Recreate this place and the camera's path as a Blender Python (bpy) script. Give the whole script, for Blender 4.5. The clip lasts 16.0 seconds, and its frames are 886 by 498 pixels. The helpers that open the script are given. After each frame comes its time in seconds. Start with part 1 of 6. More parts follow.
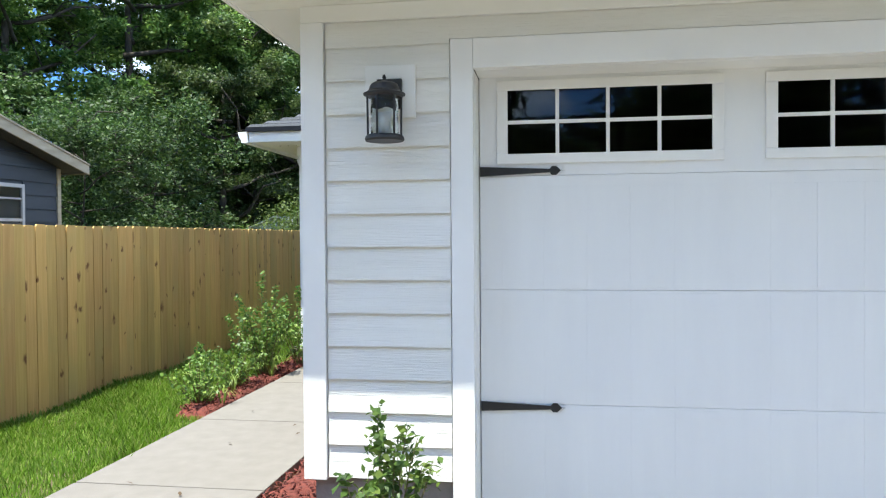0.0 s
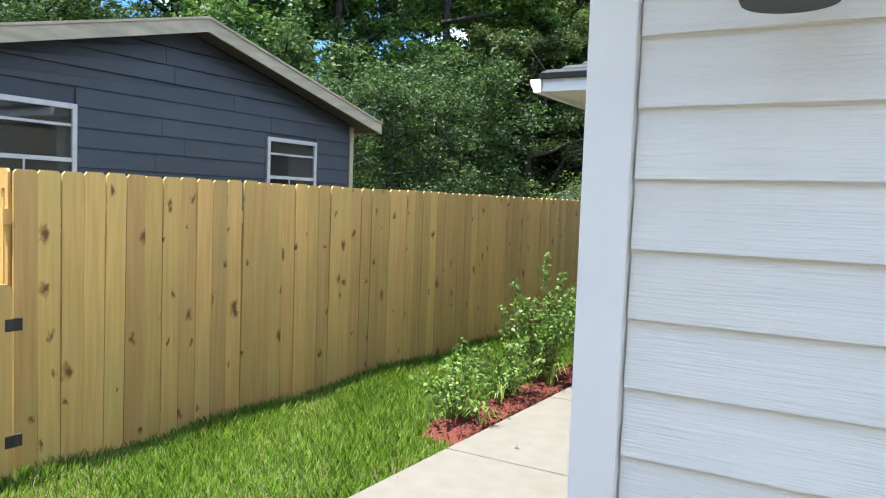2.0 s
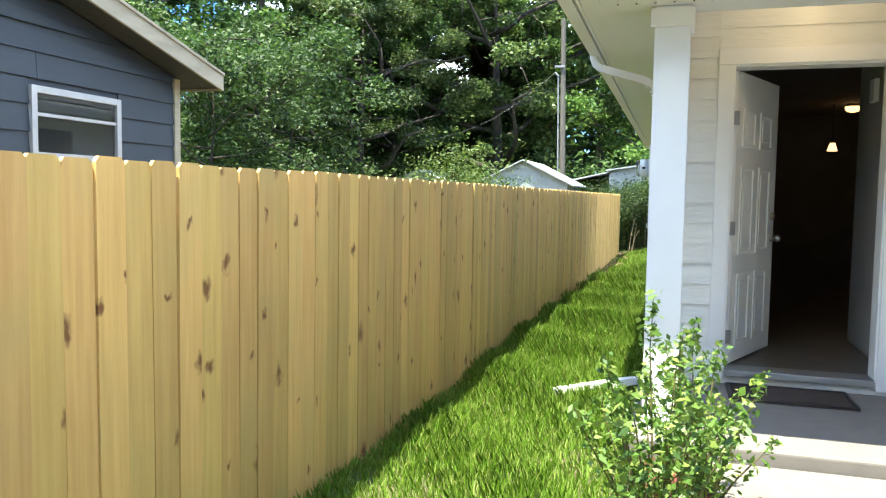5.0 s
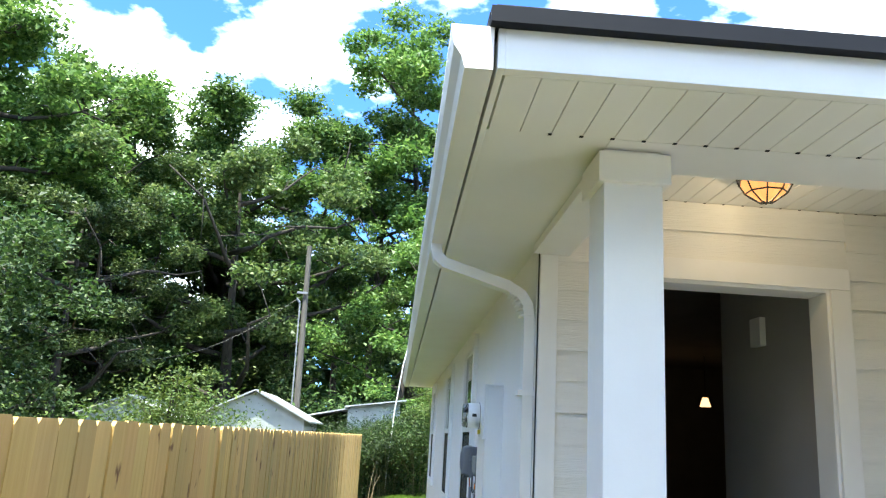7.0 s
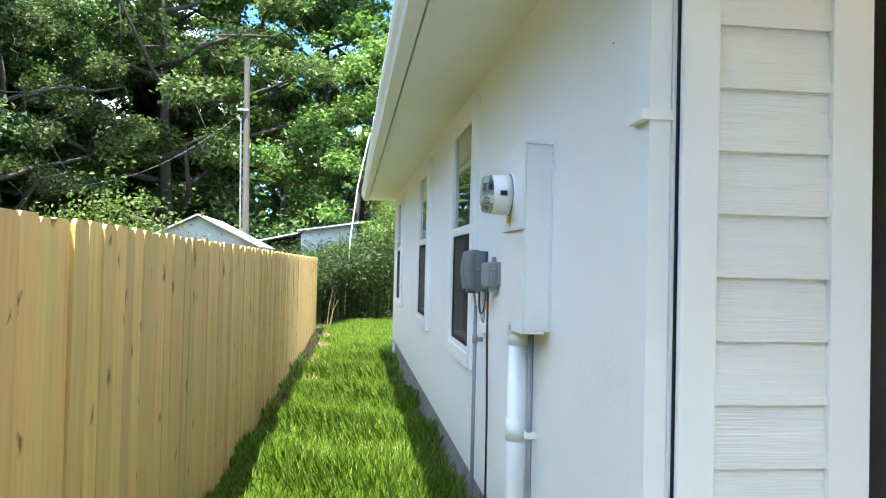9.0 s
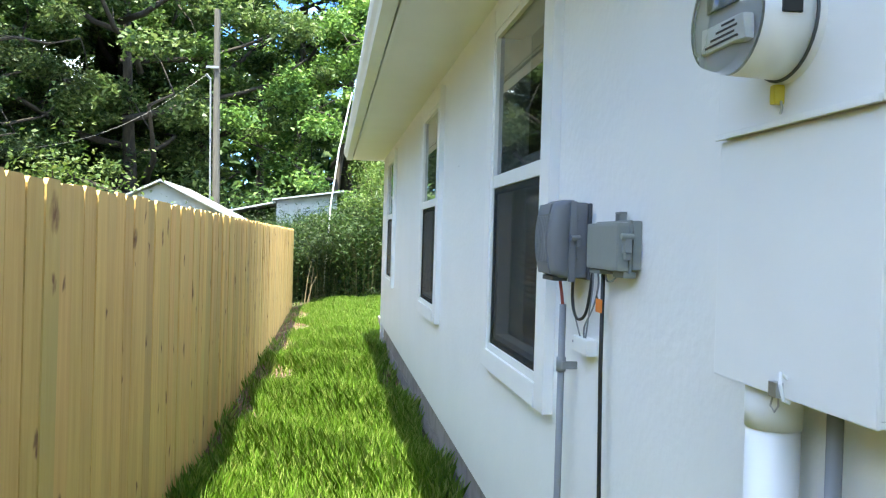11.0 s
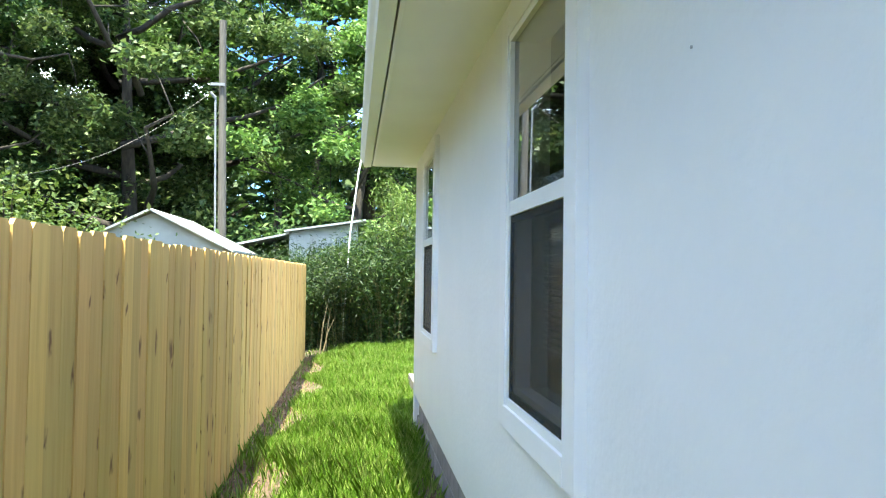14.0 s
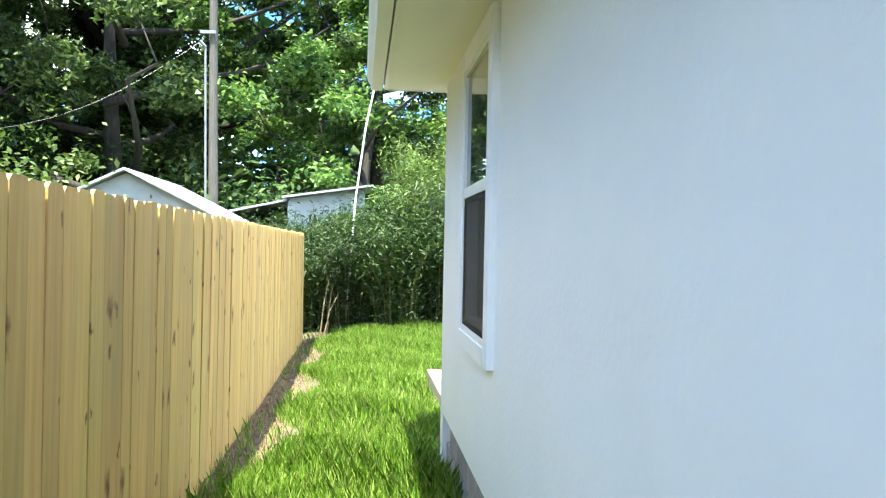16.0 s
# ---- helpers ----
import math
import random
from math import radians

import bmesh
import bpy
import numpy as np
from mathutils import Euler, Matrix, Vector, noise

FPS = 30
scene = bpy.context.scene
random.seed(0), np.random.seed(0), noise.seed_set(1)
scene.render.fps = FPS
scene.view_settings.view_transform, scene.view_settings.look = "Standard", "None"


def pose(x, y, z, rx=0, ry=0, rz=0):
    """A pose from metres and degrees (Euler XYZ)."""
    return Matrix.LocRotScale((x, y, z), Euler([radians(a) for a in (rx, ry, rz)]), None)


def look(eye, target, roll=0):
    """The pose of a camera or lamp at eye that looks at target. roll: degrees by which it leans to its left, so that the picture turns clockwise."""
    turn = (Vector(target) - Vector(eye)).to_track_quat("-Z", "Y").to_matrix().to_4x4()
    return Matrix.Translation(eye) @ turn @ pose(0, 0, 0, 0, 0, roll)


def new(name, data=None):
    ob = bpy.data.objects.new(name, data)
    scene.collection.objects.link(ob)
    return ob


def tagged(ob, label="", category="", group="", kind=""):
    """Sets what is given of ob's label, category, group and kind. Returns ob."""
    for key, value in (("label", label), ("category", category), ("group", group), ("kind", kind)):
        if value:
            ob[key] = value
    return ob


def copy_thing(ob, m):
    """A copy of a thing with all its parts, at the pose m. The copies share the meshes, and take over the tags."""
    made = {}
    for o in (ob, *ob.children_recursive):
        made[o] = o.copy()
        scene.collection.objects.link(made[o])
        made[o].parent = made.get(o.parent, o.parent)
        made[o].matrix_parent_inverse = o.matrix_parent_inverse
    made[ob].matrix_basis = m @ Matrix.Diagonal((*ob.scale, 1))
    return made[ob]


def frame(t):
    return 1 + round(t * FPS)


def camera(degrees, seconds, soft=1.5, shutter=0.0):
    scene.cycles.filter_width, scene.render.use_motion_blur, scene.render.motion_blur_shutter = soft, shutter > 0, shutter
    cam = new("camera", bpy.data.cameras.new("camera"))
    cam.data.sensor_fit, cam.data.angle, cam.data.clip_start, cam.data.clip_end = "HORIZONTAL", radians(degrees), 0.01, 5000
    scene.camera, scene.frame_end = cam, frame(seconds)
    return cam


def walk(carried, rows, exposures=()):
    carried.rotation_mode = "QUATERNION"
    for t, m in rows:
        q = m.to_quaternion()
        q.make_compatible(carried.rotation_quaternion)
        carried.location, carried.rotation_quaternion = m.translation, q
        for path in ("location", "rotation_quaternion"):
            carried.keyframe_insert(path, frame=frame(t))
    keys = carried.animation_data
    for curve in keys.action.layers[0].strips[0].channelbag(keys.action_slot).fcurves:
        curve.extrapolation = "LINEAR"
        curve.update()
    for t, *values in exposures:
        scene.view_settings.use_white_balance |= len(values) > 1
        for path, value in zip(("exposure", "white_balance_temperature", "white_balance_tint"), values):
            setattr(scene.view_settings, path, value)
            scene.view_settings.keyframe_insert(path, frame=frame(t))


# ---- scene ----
cam = camera(60.1, 16.0, soft=1.2)
PATH = [
    (0, (-0.034, 0.02, 1.629), (-0.334, 1.997, 1.598), -0.4),
    (0.5, (-0.021, 0.361, 1.674), (-0.53, 2.294, 1.607), 0.7),
    (1, (-0.166, 0.801, 1.682), (-0.863, 2.674, 1.613), 1.1),
    (1.5, (-0.347, 1.293, 1.657), (-1.199, 3.101, 1.579), 1.7),
    (2, (-0.566, 1.734, 1.67), (-1.595, 3.444, 1.548), 2.1),
    (2.5, (-0.913, 2.121, 1.705), (-2.038, 3.767, 1.544), 1.0),
    (3, (-1.369, 2.508, 1.706), (-2.546, 4.113, 1.515), -0.2),
    (3.5, (-1.858, 2.874, 1.695), (-2.886, 4.575, 1.47), -0.0),
    (3.7, (-2.042, 3.041, 1.692), (-2.968, 4.799, 1.462), -0.0),
    (5.8, (-3.364, 5.188, 1.652), (-3.654, 7.166, 1.579), 1.5),
    (6, (-3.456, 5.402, 1.654), (-3.627, 7.394, 1.603), 1.5),
    (6.5, (-3.618, 5.963, 1.699), (-3.609, 7.958, 1.832), 1.4),
    (7, (-3.72, 6.5, 1.776), (-3.629, 8.439, 2.257), 3.3),
    (7.3, (-3.712, 6.896, 1.752), (-3.552, 8.83, 2.236), 3.3),
    (7.5, (-3.744, 7.021, 1.714), (-3.546, 8.973, 2.106), 2.8),
    (8, (-3.711, 7.567, 1.673), (-3.504, 9.555, 1.76), 2.4),
    (8.2, (-3.732, 7.775, 1.662), (-3.523, 9.764, 1.694), 2.2),
    (10.3, (-3.866, 9.7, 1.635), (-3.572, 11.678, 1.702), 0.9),
    (10.5, (-3.871, 9.933, 1.602), (-3.581, 11.911, 1.639), 1.4),
    (11, (-3.823, 10.43, 1.611), (-3.528, 12.408, 1.588), 1.7),
    (11.5, (-3.693, 10.904, 1.647), (-3.454, 12.889, 1.607), 1.7),
    (12, (-3.663, 11.385, 1.642), (-3.5, 13.379, 1.635), 1.9),
    (12.5, (-3.631, 11.901, 1.63), (-3.486, 13.895, 1.65), 1.7),
    (13, (-3.628, 12.423, 1.641), (-3.522, 14.42, 1.681), 1.5),
    (13.5, (-3.666, 13.003, 1.633), (-3.468, 14.993, 1.68), 1.4),
    (14, (-3.686, 13.562, 1.627), (-3.457, 15.548, 1.69), 0.8),
    (14.5, (-3.725, 14.104, 1.567), (-3.513, 16.092, 1.624), 0.3),
    (15, (-3.711, 14.671, 1.546), (-3.462, 16.655, 1.597), 0.5),
    (15.5, (-3.689, 15.21, 1.587), (-3.476, 17.198, 1.617), 1.1),
    (16, (-3.66, 15.864, 1.579), (-3.448, 17.853, 1.574), 1.2),
]
EXPOSURES = [(0, 1.77, 6700, 1), (0.5, 1.79, 6700, 1), (1, 1.82, 6650, 1), (1.5, 1.75, 6750, 1), (2, 1.92, 6900, 1), (2.5, 2.07, 7050, 1), (3, 2.2, 7150, 1), (3.5, 2.25, 7150, 1), (5.8, 2.73, 7050, -1), (6, 2.73, 7050, -1), (6.5, 2.95, 6900, -1), (7, 2.5, 6700, 0), (7.5, 2.45, 6600, 1), (8, 2.75, 7050, -1), (8.2, 2.8, 7050, -1), (10.3, 3.0, 7100, -1), (11, 2.9, 7050, -1), (12, 3.1, 7050, -1), (13, 3.35, 7200, -2), (14, 2.9, 7000, -2), (15, 2.95, 6900, -2), (15.5, 3.2, 6900, -2), (16, 2.95, 6850, -2)]
walk(cam, [(t, look(eye, target, roll)) for t, eye, target, roll in PATH], EXPOSURES)

# ---- light ----
SUN = Vector((0.13, 0.265, -1.0))          # the way the sunlight travels
world = bpy.data.worlds.new("sky")
scene.world = world
world.use_nodes = True
wn, wl = world.node_tree.nodes, world.node_tree.links
sky = wn.new("ShaderNodeTexSky")
sky.sky_type, sky.sun_disc = "NISHITA", False
sky.ozone_density, sky.dust_density = 2.4, 0.4
sky.sun_elevation, sky.sun_rotation = radians(72), radians(204)
wc = wn.new("ShaderNodeTexCoord")
wm = wn.new("ShaderNodeMapping")
wm.inputs["Scale"].default_value = (1.6, 1.6, 3.2)
wm.inputs["Location"].default_value = (0.35, 0.1, 0.2)
cloud = wn.new("ShaderNodeTexNoise")
cloud.inputs["Scale"].default_value, cloud.inputs["Detail"].default_value = 2.1, 7
cloud.inputs["Roughness"].default_value = 0.55
ramp = wn.new("ShaderNodeValToRGB")
ramp.color_ramp.elements[0].position, ramp.color_ramp.elements[1].position = 0.49, 0.62
cmix = wn.new("ShaderNodeMix")
cmix.data_type = "RGBA"
cmix.inputs["B"].default_value = (8.3, 9.1, 10.2, 1)
bg = wn["Background"]
bg.inputs["Strength"].default_value = 0.15
wl.new(wc.outputs["Generated"], wm.inputs["Vector"])
wl.new(wm.outputs["Vector"], cloud.inputs["Vector"])
wl.new(cloud.outputs["Fac"], ramp.inputs["Fac"])
wl.new(ramp.outputs["Color"], cmix.inputs["Factor"])
deep = wn.new("ShaderNodeMix")
deep.data_type, deep.blend_type = "RGBA", "MULTIPLY"
deep.inputs["Factor"].default_value, deep.inputs["B"].default_value = 1.0, (0.22, 0.38, 0.70, 1)
wl.new(sky.outputs["Color"], deep.inputs["A"])
wl.new(deep.outputs["Result"], cmix.inputs["A"])
wl.new(cmix.outputs["Result"], bg.inputs["Color"])
lamp_data = bpy.data.lights.new("porch_bulb", "POINT")
lamp_data.energy, lamp_data.shadow_soft_size, lamp_data.color = 1.05, 0.03, (1.0, 0.74, 0.47)
new("porch_bulb", lamp_data).location = (-2.12, 9.715, 2.95)
sun_data = bpy.data.lights.new("sun", "SUN")
sun_data.energy, sun_data.angle, sun_data.color = 3.4, radians(0.53), (1.0, 0.97, 0.91)
new("sun", sun_data).matrix_world = look((0, 0, 30), Vector((0, 0, 30)) + SUN)


# ---- materials ----
def material(name, c1, c2=None, scale=6.0, rough=0.6, bump=0.0, bump_scale=60.0, stretch=(1, 1, 1), metal=0.0,
             random_tone=0.0, stain=None, stain_scale=1.2, stain_amount=0.5, spec=0.5):
    """A surface of two tones in noise, with fine relief, large stains and a tone of its own for each object."""
    m = bpy.data.materials.new(name)
    m.use_nodes = True
    n, l = m.node_tree.nodes, m.node_tree.links
    b = n["Principled BSDF"]
    b.inputs["Roughness"].default_value, b.inputs["Metallic"].default_value = rough, metal
    b.inputs["Specular IOR Level"].default_value = spec
    tc, info = n.new("ShaderNodeTexCoord"), n.new("ShaderNodeObjectInfo")
    mul = n.new("ShaderNodeMath")
    mul.operation = "MULTIPLY"
    mul.inputs[1].default_value = 53.0
    add = n.new("ShaderNodeVectorMath")
    mp = n.new("ShaderNodeMapping")
    mp.inputs["Scale"].default_value = stretch
    l.new(info.outputs["Random"], mul.inputs[0])
    l.new(tc.outputs["Object"], add.inputs[0])
    l.new(mul.outputs[0], add.inputs[1])
    l.new(add.outputs[0], mp.inputs["Vector"])
    nz = n.new("ShaderNodeTexNoise")
    nz.inputs["Scale"].default_value, nz.inputs["Detail"].default_value = scale, 6
    l.new(mp.outputs["Vector"], nz.inputs["Vector"])
    mix = n.new("ShaderNodeMix")
    mix.data_type = "RGBA"
    mix.inputs["A"].default_value, mix.inputs["B"].default_value = (*c1, 1), (*(c2 or c1), 1)
    r = n.new("ShaderNodeMapRange")
    r.inputs["From Min"].default_value, r.inputs["From Max"].default_value = 0.3, 0.7
    l.new(nz.outputs["Fac"], r.inputs["Value"])
    l.new(r.outputs["Result"], mix.inputs["Factor"])
    out = mix.outputs["Result"]
    if stain:
        ns = n.new("ShaderNodeTexNoise")
        ns.inputs["Scale"].default_value, ns.inputs["Detail"].default_value = stain_scale, 5
        l.new(add.outputs[0], ns.inputs["Vector"])
        rs = n.new("ShaderNodeMapRange")
        rs.inputs["From Min"].default_value, rs.inputs["From Max"].default_value = 0.5, 0.75
        rs.inputs["To Max"].default_value = stain_amount
        l.new(ns.outputs["Fac"], rs.inputs["Value"])
        mx = n.new("ShaderNodeMix")
        mx.data_type = "RGBA"
        mx.inputs["B"].default_value = (*stain, 1)
        l.new(rs.outputs["Result"], mx.inputs["Factor"])
        l.new(out, mx.inputs["A"])
        out = mx.outputs["Result"]
    if random_tone:
        hsv = n.new("ShaderNodeHueSaturation")
        rr = n.new("ShaderNodeMapRange")
        rr.inputs["To Min"].default_value, rr.inputs["To Max"].default_value = 1 - random_tone, 1 + random_tone
        l.new(info.outputs["Random"], rr.inputs["Value"])
        l.new(rr.outputs["Result"], hsv.inputs["Value"])
        l.new(out, hsv.inputs["Color"])
        out = hsv.outputs["Color"]
    l.new(out, b.inputs["Base Color"])
    if bump:
        nb = n.new("ShaderNodeTexNoise")
        nb.inputs["Scale"].default_value, nb.inputs["Detail"].default_value = bump_scale, 5
        l.new(mp.outputs["Vector"], nb.inputs["Vector"])
        bp = n.new("ShaderNodeBump")
        bp.inputs["Strength"].default_value, bp.inputs["Distance"].default_value = bump, 0.004
        l.new(nb.outputs["Fac"], bp.inputs["Height"])
        l.new(bp.outputs["Normal"], b.inputs["Normal"])
    return m


def fence_wood():
    m = material("pine fence wood", (0.635, 0.402, 0.138), (0.52, 0.312, 0.096), scale=5, rough=0.75, bump=0.5, bump_scale=30,
                 stretch=(7, 7, 0.35), random_tone=0.15, stain=(0.455, 0.345, 0.12), stain_scale=1.3, stain_amount=0.7)
    n, l = m.node_tree.nodes, m.node_tree.links
    b = n["Principled BSDF"]
    src = b.inputs["Base Color"].links[0].from_socket
    info, spin, frac, hue, tone = n.new("ShaderNodeObjectInfo"), n.new("ShaderNodeMath"), n.new("ShaderNodeMath"), n.new("ShaderNodeMapRange"), n.new("ShaderNodeHueSaturation")
    spin.operation, spin.inputs[1].default_value, frac.operation = "MULTIPLY", 17.3, "FRACT"
    hue.inputs["To Min"].default_value, hue.inputs["To Max"].default_value = 0.4935, 0.5055
    l.new(info.outputs["Random"], spin.inputs[0])
    l.new(spin.outputs[0], frac.inputs[0])
    l.new(frac.outputs[0], hue.inputs["Value"])
    l.new(hue.outputs["Result"], tone.inputs["Hue"])
    l.new(src, tone.inputs["Color"])
    src = tone.outputs["Color"]
    shift = [x for x in n if x.bl_idname == "ShaderNodeVectorMath"][0]
    cut, mp = n.new("ShaderNodeSeparateXYZ"), n.new("ShaderNodeMapping")
    flat = n.new("ShaderNodeCombineXYZ")
    mp.inputs["Scale"].default_value = (7.3, 4.4, 1.0)
    l.new(shift.outputs[0], cut.inputs[0])
    l.new(cut.outputs["X"], flat.inputs["X"])
    l.new(cut.outputs["Z"], flat.inputs["Y"])
    l.new(flat.outputs[0], mp.inputs["Vector"])
    wob = n.new("ShaderNodeTexNoise")
    wob.inputs["Scale"].default_value = 3.2
    l.new(mp.outputs["Vector"], wob.inputs["Vector"])
    mixv = n.new("ShaderNodeMix")
    mixv.data_type = "VECTOR"
    mixv.inputs["Factor"].default_value = 0.38
    l.new(mp.outputs["Vector"], mixv.inputs["A"])
    l.new(wob.outputs["Color"], mixv.inputs["B"])
    vo = n.new("ShaderNodeTexVoronoi")
    vo.voronoi_dimensions = "2D"
    vo.inputs["Scale"].default_value = 1.0
    l.new(mixv.outputs["Result"], vo.inputs["Vector"])
    near = n.new("ShaderNodeMapRange")
    near.inputs["From Min"].default_value, near.inputs["From Max"].default_value = 0.035, 0.135
    near.inputs["To Min"].default_value, near.inputs["To Max"].default_value = 1.0, 0.0
    sep = n.new("ShaderNodeSeparateColor")
    l.new(vo.outputs["Color"], sep.inputs["Color"])
    size = n.new("ShaderNodeMapRange")
    size.inputs["To Min"].default_value, size.inputs["To Max"].default_value = 0.55, 1.9
    l.new(sep.outputs["Green"], size.inputs["Value"])
    scaled = n.new("ShaderNodeMath")
    scaled.operation = "MULTIPLY"
    l.new(vo.outputs["Distance"], scaled.inputs[0])
    l.new(size.outputs["Result"], scaled.inputs[1])
    l.new(scaled.outputs[0], near.inputs["Value"])
    keep = n.new("ShaderNodeMath")
    keep.operation, keep.inputs[1].default_value = "GREATER_THAN", 0.45
    l.new(sep.outputs["Red"], keep.inputs[0])
    both = n.new("ShaderNodeMath")
    both.operation = "MULTIPLY"
    l.new(near.outputs["Result"], both.inputs[0])
    l.new(keep.outputs[0], both.inputs[1])
    mx = n.new("ShaderNodeMix")
    mx.data_type = "RGBA"
    mx.inputs["B"].default_value = (0.17, 0.070, 0.018, 1)
    l.new(src, mx.inputs["A"])
    l.new(both.outputs[0], mx.inputs["Factor"])
    l.new(mx.outputs["Result"], b.inputs["Base Color"])
    return m


def leaf_material(name, dark, light, yellow, rough=0.45):
    """Leaves that let light through, each of its own tone."""
    m = bpy.data.materials.new(name)
    m.use_nodes = True
    n, l = m.node_tree.nodes, m.node_tree.links
    b, out = n["Principled BSDF"], n["Material Output"]
    geo, info = n.new("ShaderNodeNewGeometry"), n.new("ShaderNodeObjectInfo")
    rp = n.new("ShaderNodeValToRGB")
    e = rp.color_ramp.elements
    e[0].color, e[1].color = (*dark, 1), (*yellow, 1)
    mid = e.new(0.55)
    mid.color = (*light, 1)
    l.new(geo.outputs["Random Per Island"], rp.inputs["Fac"])
    hsv = n.new("ShaderNodeHueSaturation")
    mr = n.new("ShaderNodeMapRange")
    mr.inputs["To Min"].default_value, mr.inputs["To Max"].default_value = 0.65, 1.35
    l.new(info.outputs["Random"], mr.inputs["Value"])
    l.new(mr.outputs["Result"], hsv.inputs["Value"])
    l.new(rp.outputs["Color"], hsv.inputs["Color"])
    l.new(hsv.outputs["Color"], b.inputs["Base Color"])
    b.inputs["Roughness"].default_value = rough
    tr = n.new("ShaderNodeBsdfTranslucent")
    l.new(hsv.outputs["Color"], tr.inputs["Color"])
    ms = n.new("ShaderNodeMixShader")
    ms.inputs[0].default_value = 0.38
    l.new(b.outputs[0], ms.inputs[1])
    l.new(tr.outputs[0], ms.inputs[2])
    l.new(ms.outputs[0], out.inputs["Surface"])
    return m


def glass_material(name, tint=(0.9, 0.95, 0.93), rough=0.0, ior=1.5):
    m = bpy.data.materials.new(name)
    m.use_nodes = True
    b = m.node_tree.nodes["Principled BSDF"]
    b.inputs["Base Color"].default_value = (*tint, 1)
    b.inputs["Roughness"].default_value, b.inputs["IOR"].default_value = rough, ior
    b.inputs["Transmission Weight"].default_value = 1.0
    return m


def screen_material():
    m = bpy.data.materials.new("insect screen")
    m.use_nodes = True
    n, l = m.node_tree.nodes, m.node_tree.links
    b = n["Principled BSDF"]
    b.inputs["Base Color"].default_value, b.inputs["Roughness"].default_value = (0.010, 0.018, 0.026, 1), 0.6
    tp, ms = n.new("ShaderNodeBsdfTransparent"), n.new("ShaderNodeMixShader")
    ms.inputs[0].default_value = 0.48
    l.new(tp.outputs[0], ms.inputs[1])
    l.new(b.outputs[0], ms.inputs[2])
    l.new(ms.outputs[0], n["Material Output"].inputs["Surface"])
    return m


def glow(name, color, strength):
    m = bpy.data.materials.new(name)
    m.use_nodes = True
    b = m.node_tree.nodes["Principled BSDF"]
    b.inputs["Base Color"].default_value = (*color, 1)
    b.inputs["Emission Color"].default_value, b.inputs["Emission Strength"].default_value = (*color, 1), strength
    return m


WOOD = fence_wood()
PAINT = material("white wall paint", (0.80, 0.80, 0.79), (0.77, 0.775, 0.765), scale=3, rough=0.5, bump=0.6, bump_scale=34,
                 stain=(0.70, 0.69, 0.64), stain_scale=0.7, stain_amount=0.35)
TRIM = material("white trim paint", (0.82, 0.82, 0.81), (0.79, 0.79, 0.775), scale=5, rough=0.45, bump=0.06, bump_scale=70)
LAP = material("white lap siding", (0.79, 0.785, 0.75), (0.75, 0.745, 0.71), scale=4, rough=0.6, bump=0.8, bump_scale=26,
               stretch=(0.30, 3, 8), stain=(0.66, 0.63, 0.54), stain_scale=1.4, stain_amount=0.25, random_tone=0.02)
DOORWHITE = material("garage door white", (0.80, 0.81, 0.81), (0.77, 0.78, 0.785), scale=2, rough=0.5, bump=0.2, bump_scale=60, stretch=(5, 1, 0.6))
VINYL = material("white vinyl", (0.80, 0.80, 0.77), (0.77, 0.77, 0.735), scale=3, rough=0.4, stain=(0.66, 0.65, 0.58), stain_scale=0.8, stain_amount=0.3)
METALWHITE = material("white painted metal", (0.79, 0.80, 0.79), (0.75, 0.76, 0.755), scale=4, rough=0.35, bump=0.05)
BLACK = material("black iron", (0.012, 0.012, 0.013), (0.02, 0.02, 0.02), scale=20, rough=0.5, bump=0.2, bump_scale=120)
CONCRETE = material("pale concrete", (0.188, 0.170, 0.153), (0.162, 0.146, 0.129), scale=9, rough=0.85, bump=0.35, bump_scale=120,
                    stain=(0.140, 0.123, 0.107), stain_scale=0.9, stain_amount=0.35)
BLOCK = material("grey foundation", (0.30, 0.28, 0.26), (0.21, 0.195, 0.18), scale=8, rough=0.9, bump=0.6, bump_scale=60, random_tone=0.1)
SHINGLE = material("dark shingle", (0.035, 0.038, 0.045), (0.06, 0.063, 0.07), scale=25, rough=0.9, bump=0.7, bump_scale=150, random_tone=0.3)
DRIP = material("black drip edge", (0.010, 0.012, 0.018), (0.014, 0.016, 0.022), scale=5, rough=0.7, spec=0.15)
NAVY = material("slate blue siding", (0.034, 0.047, 0.065), (0.028, 0.040, 0.055), scale=4, rough=0.6, bump=0.3, bump_scale=40,
                stretch=(1, 0.5, 3), random_tone=0.08, stain=(0.048, 0.062, 0.078), stain_scale=1.5, stain_amount=0.5)
RAKE = material("weathered beige trim", (0.42, 0.38, 0.29), (0.30, 0.27, 0.20), scale=5, rough=0.8, bump=0.4, bump_scale=40, stretch=(3, 0.6, 3))
ALUM = material("grey aluminium", (0.52, 0.53, 0.54), (0.44, 0.45, 0.46), scale=12, rough=0.5, metal=0.3)
GREYBOX = material("grey plastic", (0.175, 0.185, 0.205), (0.155, 0.165, 0.185), scale=6, rough=0.55, bump=0.08, bump_scale=120)
DARKBOX = material("dark grey plastic", (0.07, 0.075, 0.085), (0.06, 0.065, 0.075), scale=6, rough=0.6)
GREENGREY = material("grey green plastic", (0.245, 0.265, 0.255), (0.22, 0.24, 0.232), scale=6, rough=0.55, bump=0.08, bump_scale=120)
PVC = material("grey conduit", (0.23, 0.24, 0.255), (0.20, 0.21, 0.225), scale=8, rough=0.5)
CABLE = material("black cable", (0.012, 0.012, 0.012), rough=0.45)
